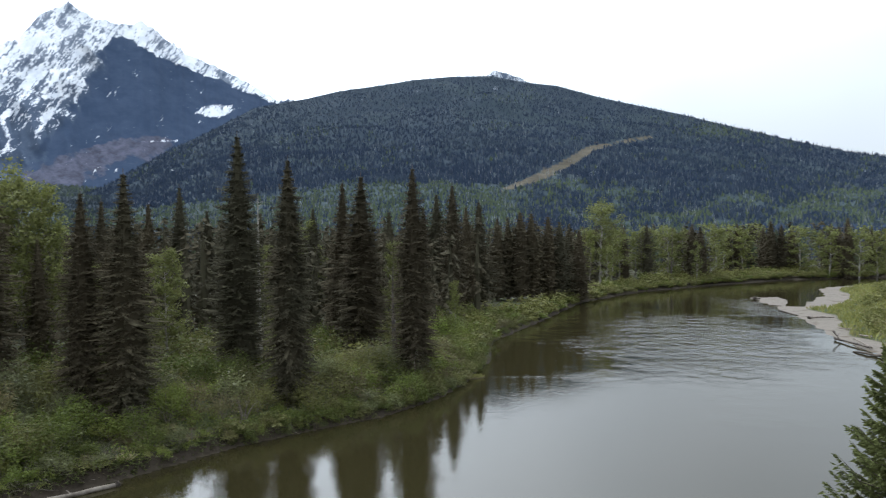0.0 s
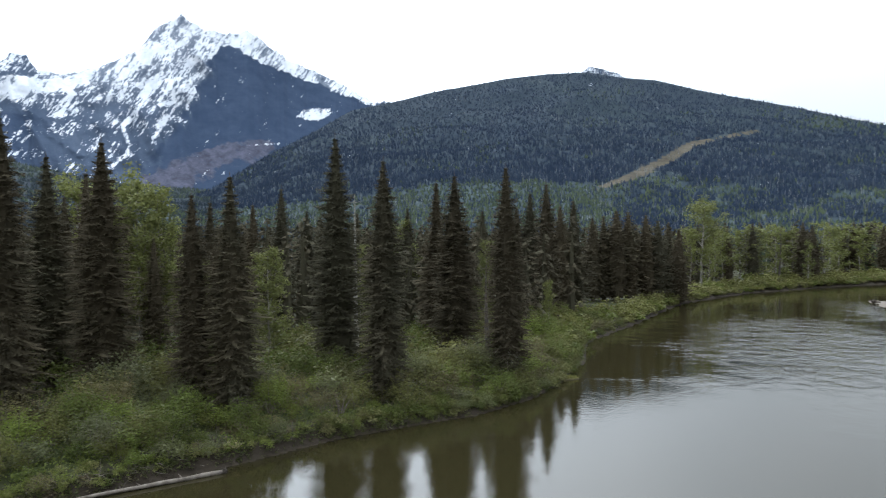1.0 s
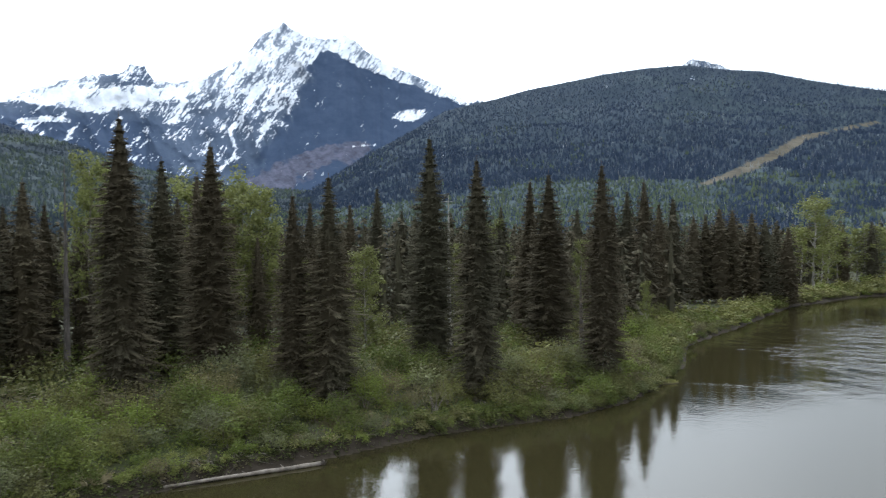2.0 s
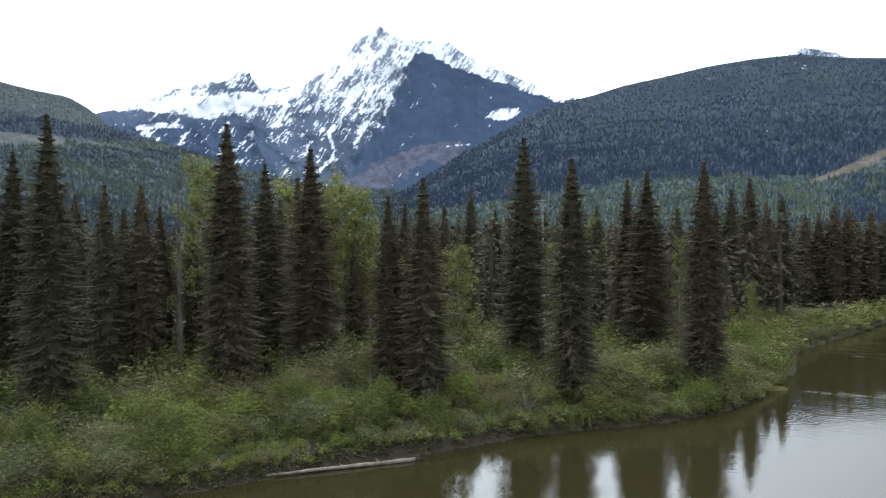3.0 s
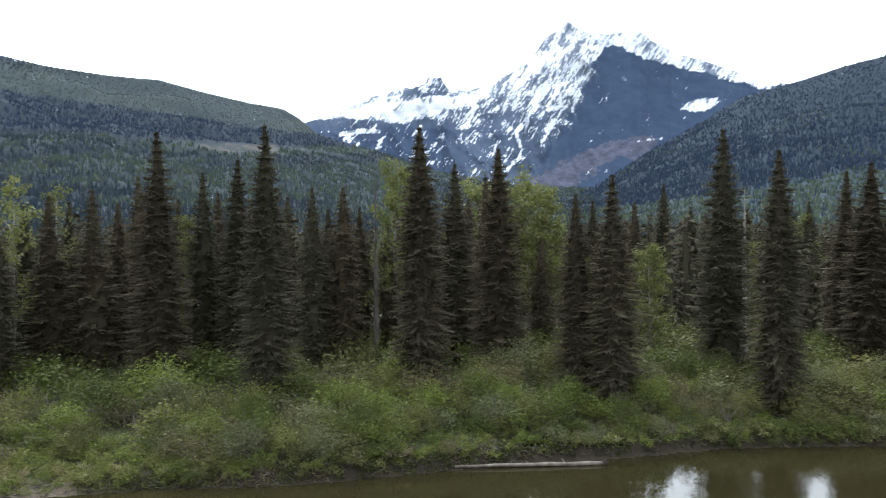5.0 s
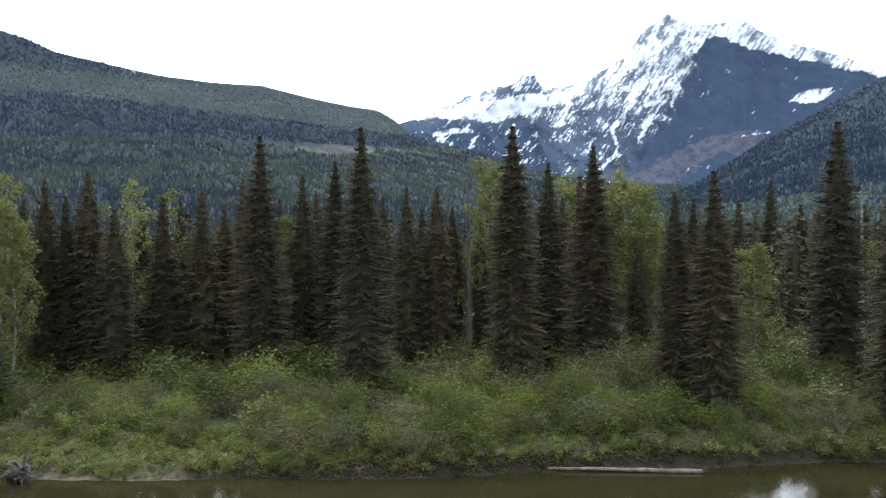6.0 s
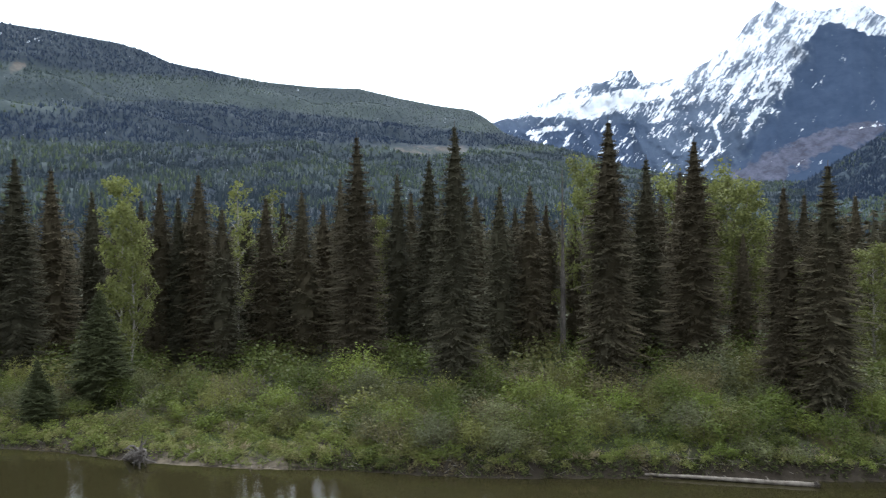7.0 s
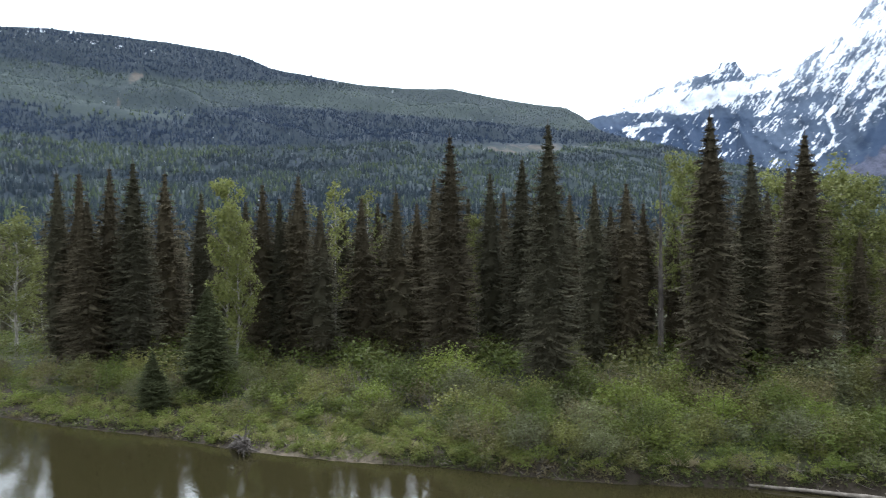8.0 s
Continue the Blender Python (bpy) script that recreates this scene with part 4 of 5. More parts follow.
MIDDLE += [(0.78, 4.45, 130, 1.2), (2.95, 3.0, 155, 1.5), (-1.6, 2.6, 140, 1.3), (1.9, 2.6, 150, 1.3), (-50.6, 3.6, 95, 1.1), (-58.8, 3.4, 100, 1.1), (-44.9, 2.8, 92, 1.0),
           (-30.1, 0.3, 92, 0.8), (-36.0, 3.4, 95, 1.0), (-22.8, 2.9, 112, 1.1), (-18.6, 2.4, 120, 1.1), (-14.6, 2.2, 115, 1.0), (-10.5, 2.6, 125, 1.1), (-4.4, 2.3, 118, 1.2), (-79.9, 3.8, 104, 1.1)]
MIDDLE += [(-55.9, 3.9, 96, 1.0), (-63.0, 3.0, 98, 1.1), (-66.2, 3.1, 100, 1.0), (-69.0, 2.8, 101, 1.1), (-76.6, 3.2, 100, 1.0), (-39.0, 2.2, 98, 1.0), (-26.0, 3.1, 100, 1.0),
           (-42.6, 1.4, 90, 0.9), (-53.4, 3.2, 92, 1.0), (-47.4, 2.6, 94, 1.0), (-73.2, 2.4, 99, 1.0)]
ACROSS = [(4.45, 1.6, 170, 1.3), (5.3, 1.75, 172, 1.2), (6.3, 2.15, 172, 1.3), (7.2, 2.0, 174, 1.3), (8.55, 1.75, 176, 1.3), (9.45, 1.3, 178, 1.2), (11.0, 0.6, 182, 1.3), (10.2, 0.9, 186, 1.2),
          (14.5, 0.75, 246, 1.0), (16.25, 0.95, 247, 1.1), (19.6, 0.95, 256, 1.3), (20.2, 0.7, 266, 1.3), (22.8, 0.9, 302, 1.3), (22.1, 0.5, 300, 1.2), (25.1, 1.05, 305, 1.3), (25.8, 0.8, 306, 1.3),
          (24.6, 0.6, 310, 1.2), (26.5, 0.6, 312, 1.2), (30.05, 1.2, 305, 1.3), (29.0, 0.8, 320, 1.3), (29.5, 0.6, 325, 1.3), (31.5, 0.5, 330, 1.2), (33.5, 0.7, 330, 1.2)]


def plant_spruces():
    random.seed(3)
    kinds = ((FRONT, SPRUCE, 1.08, "tall dark spruce with shaggy drooping boughs near the bank", "spruces along the bank"),
             (MIDDLE, BACK_SPRUCE, 1.13, "dark narrow spruce standing in the forest behind the bank", "spruces in the forest"),
             (ACROSS, FAR_SPRUCE, 1.3, "dark spruce at the bend of the river", "spruces at the bend"))
    for rows, models, wide, label, group in kinds:
        for i, (az, up, d, w) in enumerate(rows):
            x, y = polar(az, d)
            h = EYE + d * math.tan(radians(up)) - float(height_at(x, y)) + 0.1
            sw = wide * w * (0.55 + 0.45 * h / 25)
            stand("spruce", models[i % len(models)], az, d, (sw, sw, h / 25), label, "spruce tree", group)


plant_spruces()


def plant_backwoods():
    """Forest behind the first rows, which fills the gaps between the trunks."""
    rng = np.random.default_rng(23)
    az = rng.uniform(-104, 45, 1350)
    d = np.where(az < 3, 96, np.interp(az, [3, 5, 12, 22, 32, 45], [170, 195, 215, 300, 345, 360])) + 10 + 420 * rng.random(1350) ** 1.5
    x, y = polar(az, d)
    ok = inland(x, y) > 8
    x, y, d, az = x[ok], y[ok], d[ok], az[ok]
    h = rng.uniform(13, 20, len(x)) + 0.010 * (d - 100)
    z = height_at(x, y)
    ok = (az > -89) | (d > 135)
    x, y, d, az, h, z = x[ok], y[ok], d[ok], az[ok], h[ok], z[ok]
    near = d < 430
    B, P = 40, 3
    n = int(near.sum())
    t = (np.arange(B)[None] + rng.random((n, B))) / B
    a = rng.random((n, B)) * 6.28
    r = 2.5 * np.minimum(1, (1 - t) / 0.6) * rng.uniform(0.6, 1.15, (n, B)) + 0.1
    k = np.linspace(0.25, 1, P)
    hn = h[near][:, None, None]
    rad = r[..., None] * k
    bz = z[near][:, None, None] + hn * (0.06 + 0.92 * t[..., None]) - rad * 0.55
    base = np.stack([x[near][:, None, None] + rad * np.cos(a)[..., None], y[near][:, None, None] + rad * np.sin(a)[..., None], bz], -1).reshape(-1, 3)
    b = (a[..., None] + rng.normal(0, 0.7, (n, B, P))).ravel()
    along = unit(np.stack([np.cos(b), np.sin(b), rng.uniform(-1.0, -0.1, b.size)], -1))
    side = unit(np.cross(along, np.array([0, 0, 1.0])) + 0.3 * rng.normal(size=along.shape))
    size = rng.uniform(0.8, 1.5, b.size) * np.repeat(np.interp(d[near], [100, 180, 430], [0.9, 1.15, 1.6]), B * P)
    v, f = sprays(base, along, side, size, size * 0.34, size * 0.15)
    cores = near & (d < 260)
    cone_forest("backwoods_shade", "close-set dark inner boughs of the forest", x[cores], y[cores], z[cores] + 0.5, h[cores] * 0.95, np.full(int(cores.sum()), 1.7), NEEDLES, rng, 2, 5)
    tagged(new("backwoods", mesh_from("backwoods", v, f, NEEDLES)), "dark spruce forest behind the river bank", "forest", kind="stuff")
    far = ~near & (rng.random(len(x)) < 0.93)
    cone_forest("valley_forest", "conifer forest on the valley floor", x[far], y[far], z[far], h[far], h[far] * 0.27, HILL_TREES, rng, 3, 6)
    pale = rng.random(len(x)) < 0.22
    pale &= d > 240
    round_forest("valley_spring_trees", "young green broadleaf trees in the valley forest", x[pale] + 3, y[pale] + 2, z[pale], h[pale] * 0.85, h[pale] * 0.38, HILL_LEAVES, rng)


plant_backwoods()

# ---- broadleaf trees ----
POPLAR = [[(n, m) for n, m in zip(("trunk", "crown"), leaf_tree_meshes("poplar", 400 + i, 20.0, w, 6000, 0.33, SPRING, PALE_BARK, 0.16, 22))] for i, w in enumerate((3.8, 4.8, 3.0))]
BEND_POPLAR = [[(n, m) for n, m in zip(("trunk", "crown"), leaf_tree_meshes("far_poplar", 410 + i, 20.0, w, 1200, 0.6, SPRING, PALE_BARK, 0.12, 12))] for i, w in enumerate((3.8, 4.8, 3.0))]
DENSE = [[(n, m) for n, m in zip(("trunk", "crown"), leaf_tree_meshes("birch", 430, 20.0, 4.3, 5200, 0.40, SPRING, PALE_BARK, 0.06, 24))]]
SPARSE = [[(n, m) for n, m in zip(("trunk", "crown"), leaf_tree_meshes("sparse_poplar", 420 + i, 20.0, 3.4, 1500, 0.36, SPRING, PALE_BARK, 0.25, 15))] for i in range(2)]
POPLARS = [(-42.3, 6.95, 90, 0.85, 0), (-41.0, 6.0, 93, 0.7, 2), (-31.0, 5.1, 97, 1.25, 1), (-29.6, 4.3, 95, 1.1, 0), (-32.6, 4.9, 100, 1.0, 2), 
           (-77.4, 3.0, 82, 0.8, 0), (-78.1, 5.6, 84, 0.95, 2), (-92.4, 2.0, 108, 1.25, 1), (-95.5, 2.2, 140, 1.3, 1), (-90.8, -0.4, 128, 0.8, 0), (-10.9, 1.7, 125, 1.1, 0), (-26.6, -1.0, 86, 0.8, 2), (-35.3, 5.0, 104, 1.3, 1),
           (12.6, 2.8, 229, 1.9, 1), (-4.3, 0.2, 100, 0.7, 2), (-14.6, 0.0, 96, 0.7, 2), (1.0, -3.4, 112, 0.6, 0), (-57.9, 2.5, 92, 0.7, 2)]
SPARSES = [(-69.9, 5.4, 95, 1.1, 0), (-67.0, 4.6, 98, 0.9, 1), (-52.9, 1.0, 96, 0.8, 0)]
BEND = [(13.6, 0.3, 240, 1.3, 1), (15.3, 0.55, 252, 1.2, 0), (17.2, 0.9, 262, 1.3, 1), (18.3, 0.6, 262, 1.2, 2), (21.3, 0.75, 285, 1.4, 1), (23.6, 0.7, 320, 1.5, 0), (24.2, 0.95, 330, 1.5, 1),
        (27.6, 0.6, 322, 1.5, 1), (28.3, 0.3, 318, 1.3, 0), (31.0, 0.2, 322, 1.5, 1), (32.4, 0.5, 330, 1.5, 2), (26.2, 0.2, 330, 1.3, 0), (11.8, 0.5, 222, 1.0, 2),
        (12.9, 0.9, 236, 1.5, 0), (14.2, 0.7, 244, 1.4, 2), (15.8, 0.9, 250, 1.5, 1), (16.6, 0.7, 252, 1.4, 0), (17.8, 0.75, 254, 1.4, 1), (19.0, 0.8, 262, 1.5, 2), (20.9, 1.0, 272, 1.5, 1), (21.8, 0.6, 284, 1.4, 0),
        (22.5, 0.9, 300, 1.6, 1), (23.2, 0.4, 296, 1.3, 2), (27.0, 0.75, 306, 1.6, 1), (28.9, 0.7, 304, 1.5, 0), (30.8, 0.7, 300, 1.5, 1), (31.8, 0.4, 306, 1.4, 0), (13.2, -0.6, 222, 0.9, 1), (19.9, -0.3, 248, 0.9, 0)]
random.seed(5)
for rows, models, label in ((POPLARS, POPLAR, "poplar in fresh yellow-green leaf among the spruces"), ([(-21.7, -0.5, 86, 1.0, 0)], DENSE, "poplar with a dense bright yellow-green crown"), (SPARSES, SPARSE, "half bare poplar with sparse spring leaves"),
                            (BEND, BEND_POPLAR, "yellow-green poplar at the far bend of the river")):
    for az, up, d, w, i in rows:
        x, y = polar(az, d)
        h = EYE + d * math.tan(radians(up)) - float(height_at(x, y)) + 0.1
        s = w * (0.35 + 0.65 * h / 20) * 0.85
        stand("poplar", models[i], az, d, (s, s, h / 20), label, "poplar tree", "poplars")

# ---- dead standing trunks ----
def snag(seed, lean, wood):
    """A dead trunk, and each of its broken branches apart."""
    g = np.random.default_rng(seed)
    branches = []
    for i in range(22):
        z = 24.0 * g.uniform(0.3, 0.98)
        a, n = g.random() * 6.28, g.uniform(0.5, 2.4) * (1.25 - z / 24.0)
        s = lean * math.sin(z / 24.0 * 2.2)
        way = np.array([math.cos(a), math.sin(a), g.uniform(-0.3, 0.35)])
        p = np.array([s, 0.4 * s, z])
        paths = [[(p, 0.055), (p + way * n * 0.5, 0.035), (p + way * n + np.array([0, 0, 0.2 * n]), 0.012)]]
        for k in (0.45, 0.75):
            paths.append([(p + way * n * k, 0.022), (p + way * n * (k + 0.2) + g.normal(0, 0.16, 3) * n, 0.008)])
        branches.append(mesh_from("snag_branch", *tubes(paths, 4), wood, True))
    return trunk_mesh("snag_trunk", 24.0, 0.40, wood, seed, lean), branches


SNAG = [snag(500 + i, 0.5 - i * 0.6, wood) for i, wood in enumerate((GREY_WOOD, PALE_BARK, GREY_WOOD))]
for i, (az, up, d) in enumerate([(-43.6, 5.7, 82), (-14.75, 3.6, 84), (18.0, 0.5, 250), (-3.9, -2.0, 84)]):
    h = EYE + d * math.tan(radians(up)) - 1.5
    trunk, branches = SNAG[i % 3]
    dead = stand("dead_tree", [("trunk", trunk)], az, d, (1, 1, h / 24), "bare grey dead trunk with broken branches", "dead tree", "dead trees")
    for me in branches:
        part("branch", me, dead.children[0])

# ---- the dead lower boughs of one bank spruce ----
def dead_boughs(high, wide):
    """A whorl of bare grey boughs that hang round a spruce's foot."""
    g = np.random.default_rng(77)
    paths = []
    for i in range(46):
        a, n, h = g.random() * 6.28, wide * g.uniform(0.6, 1.15), high * g.random()
        way = np.array([math.cos(a), math.sin(a), 0])
        q = [np.array([0, 0, h]) + way * n * k + np.array([0, 0, -0.55 * n * k * k + 0.2 * n * k]) for k in (0.1, 0.4, 0.7, 1.0)]
        paths.append([(p, r) for p, r in zip(q, (0.04, 0.03, 0.02, 0.008))])
        for k in (1, 2, 2, 3):
            paths.append([(q[k], 0.014), (q[k] + way * 0.3 + g.normal(0, 0.22, 3) + np.array([0, 0, -0.25]), 0.005)])
    return mesh_from("dead_boughs", *tubes(paths, 4), PALE_BARK, True)


DEAD_FOOT = next(o for o in bpy.data.objects if o.name.startswith("spruce") and o.parent is None and abs(math.degrees(math.atan2(o.location.x, o.location.y)) + 2.45) < 0.1)
part("dead_boughs", dead_boughs(4.6, 2.15), DEAD_FOOT, "bare grey dead lower boughs")


# ---- young spruces on the bank and the spruce beside the viewpoint ----
YOUNG = [("trunk", trunk_mesh("young_trunk", 10.0, 0.16, BARK, 30)), ("crown", spruce_crown("young_crown", 31, 10.0, 1.75, 420, 26, 0.30, YOUNG_NEEDLES, 0.3, 0.02, 0.78))]
for az, up, d, w in ((-79.5, -3.3, 74, 1.35), (-83.55, -7.6, 71, 1.15)):
    h = EYE + d * math.tan(radians(up)) - 1.5
    stand("young_spruce", YOUNG, az, d, (w * (0.35 + 0.065 * h), w * (0.35 + 0.065 * h), h / 10), "young dense green spruce at the edge of the bank", "spruce tree", "young spruces")


def fine_spruce(name, seed, high, wide, boughs, per):
    """A spruce seen from close by: upswept boughs, each a thin stick with narrow needle-covered twigs to both sides."""
    g = np.random.default_rng(seed)
    t = np.sort(g.random(boughs)) ** 0.9
    a = np.arange(boughs) * 2.399963 + g.normal(0, 0.3, boughs)
    r = np.maximum(0.15, wide * (1 - t) ** 0.8 * g.uniform(0.6, 1.1, boughs))
    z0 = high * (0.03 + 0.95 * t)
    k = 0.2 + 0.8 * (np.arange(per) + g.random((boughs, per))) / per
    lift = g.uniform(-0.25, 0.1, boughs)[:, None] + 0.35 * t[:, None]
    rise = lambda q: r[:, None] * (lift * q + 0.33 * q ** 3)
    base = np.stack([r[:, None] * k * np.cos(a)[:, None], r[:, None] * k * np.sin(a)[:, None], z0[:, None] + rise(k)], -1).reshape(-1, 3)
    b = a[:, None] + np.where(np.arange(per) % 2, 1, -1)[None] * g.uniform(0.35, 1.0, (boughs, per)) * (1.1 - 0.6 * k)
    along = unit(np.stack([np.cos(b), np.sin(b), g.uniform(-0.9, 0.6, (boughs, per))], -1).reshape(-1, 3))
    side = unit(np.cross(along, g.normal(0, 1, (boughs * per, 3))))
    size = (0.11 + 0.19 * g.random((boughs, per)) * (1.15 - 0.75 * k)).reshape(-1)
    v, f = sprays(base, along, side, size, size * 0.17, size * 0.03)
    q = np.array([0.0, 0.4, 0.75, 1.0])[None]
    px, py, pz = r[:, None] * q * np.cos(a)[:, None], r[:, None] * q * np.sin(a)[:, None], z0[:, None] + rise(q)
    tv, tf = tubes([[((px[i, m], py[i, m], pz[i, m]), 0.022 - 0.018 * m / 3) for m in range(4)] for i in range(boughs)], 3)
    return mesh_from(name + "_boughs", tv, tf, BARK, True), mesh_from(name + "_needles", v, f, NEAR_GREEN)


NEAR_BOUGHS, NEAR_NEEDLES = fine_spruce("near_spruce", 34, 13.0, 3.5, 480, 84)
NEAR = [("trunk", trunk_mesh("near_trunk", 13.0, 0.17, BARK, 33)), ("branchwork", NEAR_BOUGHS), ("crown", NEAR_NEEDLES)]
stand("near_spruce", NEAR, 33.4, 22.0, (1.1, 1.1, 1.12), "green spruce with upswept branch tips beside the water", "spruce tree")


# ---- shrubs on the banks ----
def bush(name, seed, leaves, leaf, mat, stems, lobes):
    return list(zip(("branchwork", "foliage"), shrub_meshes(name, seed, leaves, leaf, mat, stems, lobes)))


BUSH = [bush("shrub", 600 + i, k, s, mat, 7, lo) for i, (k, s, mat, lo) in enumerate(
    ((950, 0.135, WILLOW, 6), (900, 0.135, ALDER, 7), (950, 0.13, SALLOW, 8), (900, 0.14, ALDER, 5), (700, 0.11, BUDDING, 7)))]
BIG_BUSH = [bush("tall_shrub", 610 + i, k, s, mat, 9, lo) for i, (k, s, mat, lo) in enumerate(
    ((2700, 0.080, WILLOW, 9), (2600, 0.082, ALDER, 11), (2700, 0.078, SALLOW, 12), (2500, 0.084, ALDER, 8), (2100, 0.070, BUDDING, 10), (2600, 0.080, WILLOW, 7)))]
FAR_BUSH = [bush("far_shrub", 620 + i, 190, 0.34, mat, 3, 5) for i, mat in enumerate((WILLOW, SEDGE, ALDER))]
MID_BUSH = [shrub_meshes("mid_shrub", 630 + i, k, z, mat, 4, 7)[1] for i, (mat, k, z) in enumerate(((WILLOW, 430, 0.125), (ALDER, 430, 0.125), (ALDER, 220, 0.24), (SEDGE, 220, 0.24)))]
BARE = [[("branchwork", bare_shrub_mesh("bare_shrub_stems", 640, 14))]]


def bank_spot(rng, lo, hi, back, power):
    shore = np.array(LEFT_SHORE[1:27], dtype=float)
    az = rng.uniform(lo, hi)
    d = np.interp(az, np.degrees(np.arctan2(shore[:, 0], shore[:, 1])), np.hypot(shore[:, 0], shore[:, 1])) + back * rng.random() ** power
    x, y = polar(az, d)
    return float(x), float(y), float(inland(x, y))


def shore_spots(rng, count, first, last, lo, hi):
    """Places spread evenly along the left shore, lo to hi metres inland."""
    p = np.array(LEFT_SHORE[first:last + 1], dtype=float)
    e = np.diff(p, axis=0)
    n = np.hypot(e[:, 0], e[:, 1])
    k = rng.choice(len(n), count, p=n / n.sum())
    at_p = p[k] + e[k] * rng.random((count, 1))
    at_p += np.stack([-e[k, 1], e[k, 0]], -1) / n[k][:, None] * rng.uniform(lo, hi, (count, 1))
    return at_p[:, 0], at_p[:, 1]


def plant_shrubs():
    rng = np.random.default_rng(7)
    random.seed(8)
    placed = []

    def free(x, y, gap):
        if any((x - a) ** 2 + (y - b) ** 2 < gap * gap for a, b in placed):
            return False
        placed.append((x, y))
        return True

    def plant(x, y, s, rng):
        """A shrub that is taller the farther it stands from the water."""
        bare_edge = 4.2 * float(smooth((-57 - math.degrees(math.atan2(x, y))) / 7))
        s -= bare_edge
        if s < 0.3 and rng.random() < 0.85:
            return 0
        s = max(s, 0.2)
        tall = s > 2.2 and rng.random() < 0.6
        size = (rng.uniform(0.85, 1.45) + 0.06 * min(s, 14)) if tall else (0.45 + 0.10 * min(s, 6)) * rng.uniform(0.7, 1.4)
        wide = size * (rng.uniform(1.05, 1.5) if tall else rng.uniform(1.2, 1.8))
        if not free(x, y, 0.72 * wide + 0.1):
            return 0
        if not tall and rng.random() < 0.06:
            stand("bare_shrub", BARE[0], 0, 0, (wide, wide, size * 1.3), "leafless grey shrub on the bank", "shrub", "bank shrubs", xy=(x, y))
            return 1
        models = BIG_BUSH if tall else BUSH
        kind = int(rng.integers(0, len(models)))
        label = ("yellow-green willow shrub", "fresh green alder shrub", "grey-green sallow shrub", "fresh green alder shrub", "thin budding olive shrub", "yellow-green willow shrub")[kind]
        stand("shrub", models[kind], 0, 0, (wide, wide, size * 1.1), ("tall " if tall else "low ") + label + (" below the spruces" if tall else " near the water"), "shrub", "bank shrubs", xy=(x, y))
        return 1

    made = 0
    while made < 40:
        x, y = (float(q[0]) for q in shore_spots(rng, 1, 14, 20, 0.7, 9.0))
        s = float(inland(x, y))
        made += plant(x, y, s + 1.5, rng) if s > 0.5 else 0
    tries = 0
    while made < 285 and tries < 9000:
        tries += 1
        x, y, s = bank_spot(rng, -97, 2, 17.0, 0.95)
        made += plant(x, y, s, rng) if 0.3 < s < 17 else 0
    herbs = []
    while len(herbs) < 460:
        x, y, s = bank_spot(rng, -98, 3, 8.0, 1.5)
        if 0.4 < s < 8:
            herbs.append((x, y, rng.uniform(0.2, 0.42), 5 + (rng.random() < 0.3)))
    while len(herbs) < 860:
        x, y, s = bank_spot(rng, -98, -54, 8.5, 1.0)
        if 0.9 < s < 8.5:
            herbs.append((x, y, rng.uniform(0.2, 0.5), 5 + (rng.random() < 0.45)))
    # the scrub farther off, joined: towards the bend, behind the first shrubs and on the bar
    spots = []
    while len(spots) < 280:
        x, y, s = bank_spot(rng, -2, 33, 20.0, 1.2)
        if 0.6 < s < 20 and free(x, y, 1.5):
            spots.append((x, y, (0.7 + 0.06 * s) * rng.uniform(0.7, 1.3), (0 if rng.random() < 0.7 else 2) if math.hypot(x, y) > 135 else 3 + (rng.random() < 0.3)))
    while len(spots) < 560:
        x, y, s = bank_spot(rng, -99, 3, 44.0, 0.7)
        if 13 < s < 44 and free(x, y, 1.6):
            spots.append((x, y, rng.uniform(0.7, 2.3), 3 if rng.random() < 0.6 else 4))
    while len(spots) < 630:
        x, y = rng.uniform(-12, 14), rng.uniform(80, 140)
        if 0.5 < float(inland(x, y)) < 16 and free(x, y, 1.5):
            spots.append((x, y, rng.uniform(0.7, 1.5), 0 if rng.random() < 0.6 else 2))
    for x, y in zip(*shore_spots(rng, 150, 16, 26, 0.8, 7.0)):
        if float(inland(x, y)) > 0.5:
            spots.append((float(x), float(y), rng.uniform(0.7, 1.5), (1 if rng.random() < 0.5 else 0) if math.hypot(x, y) > 135 else 3 + (rng.random() < 0.5)))
    for first, last, count in ((13, 18, 190), (18, 26, 240)):
        for x, y in zip(*shore_spots(rng, count, first, last, 0.0, 1.7)):
            far_off = math.hypot(x, y) > 135
            if float(inland(x, y)) > 0.05:
                spots.append((float(x), float(y), rng.uniform(0.3, 0.7) + 0.25 * far_off, int(rng.integers(0, 3)) if far_off else int(rng.integers(3, 7))))
    bar = []
    while len(bar) < 70:
        x, y = rng.uniform(68, 140), rng.uniform(95, 225)
        s = float(inland(x, y))
        if s > 7 + 4 * (y > 135):
            bar.append((x, y, rng.uniform(0.5, 1.0) + 0.03 * min(s, 30), 1))
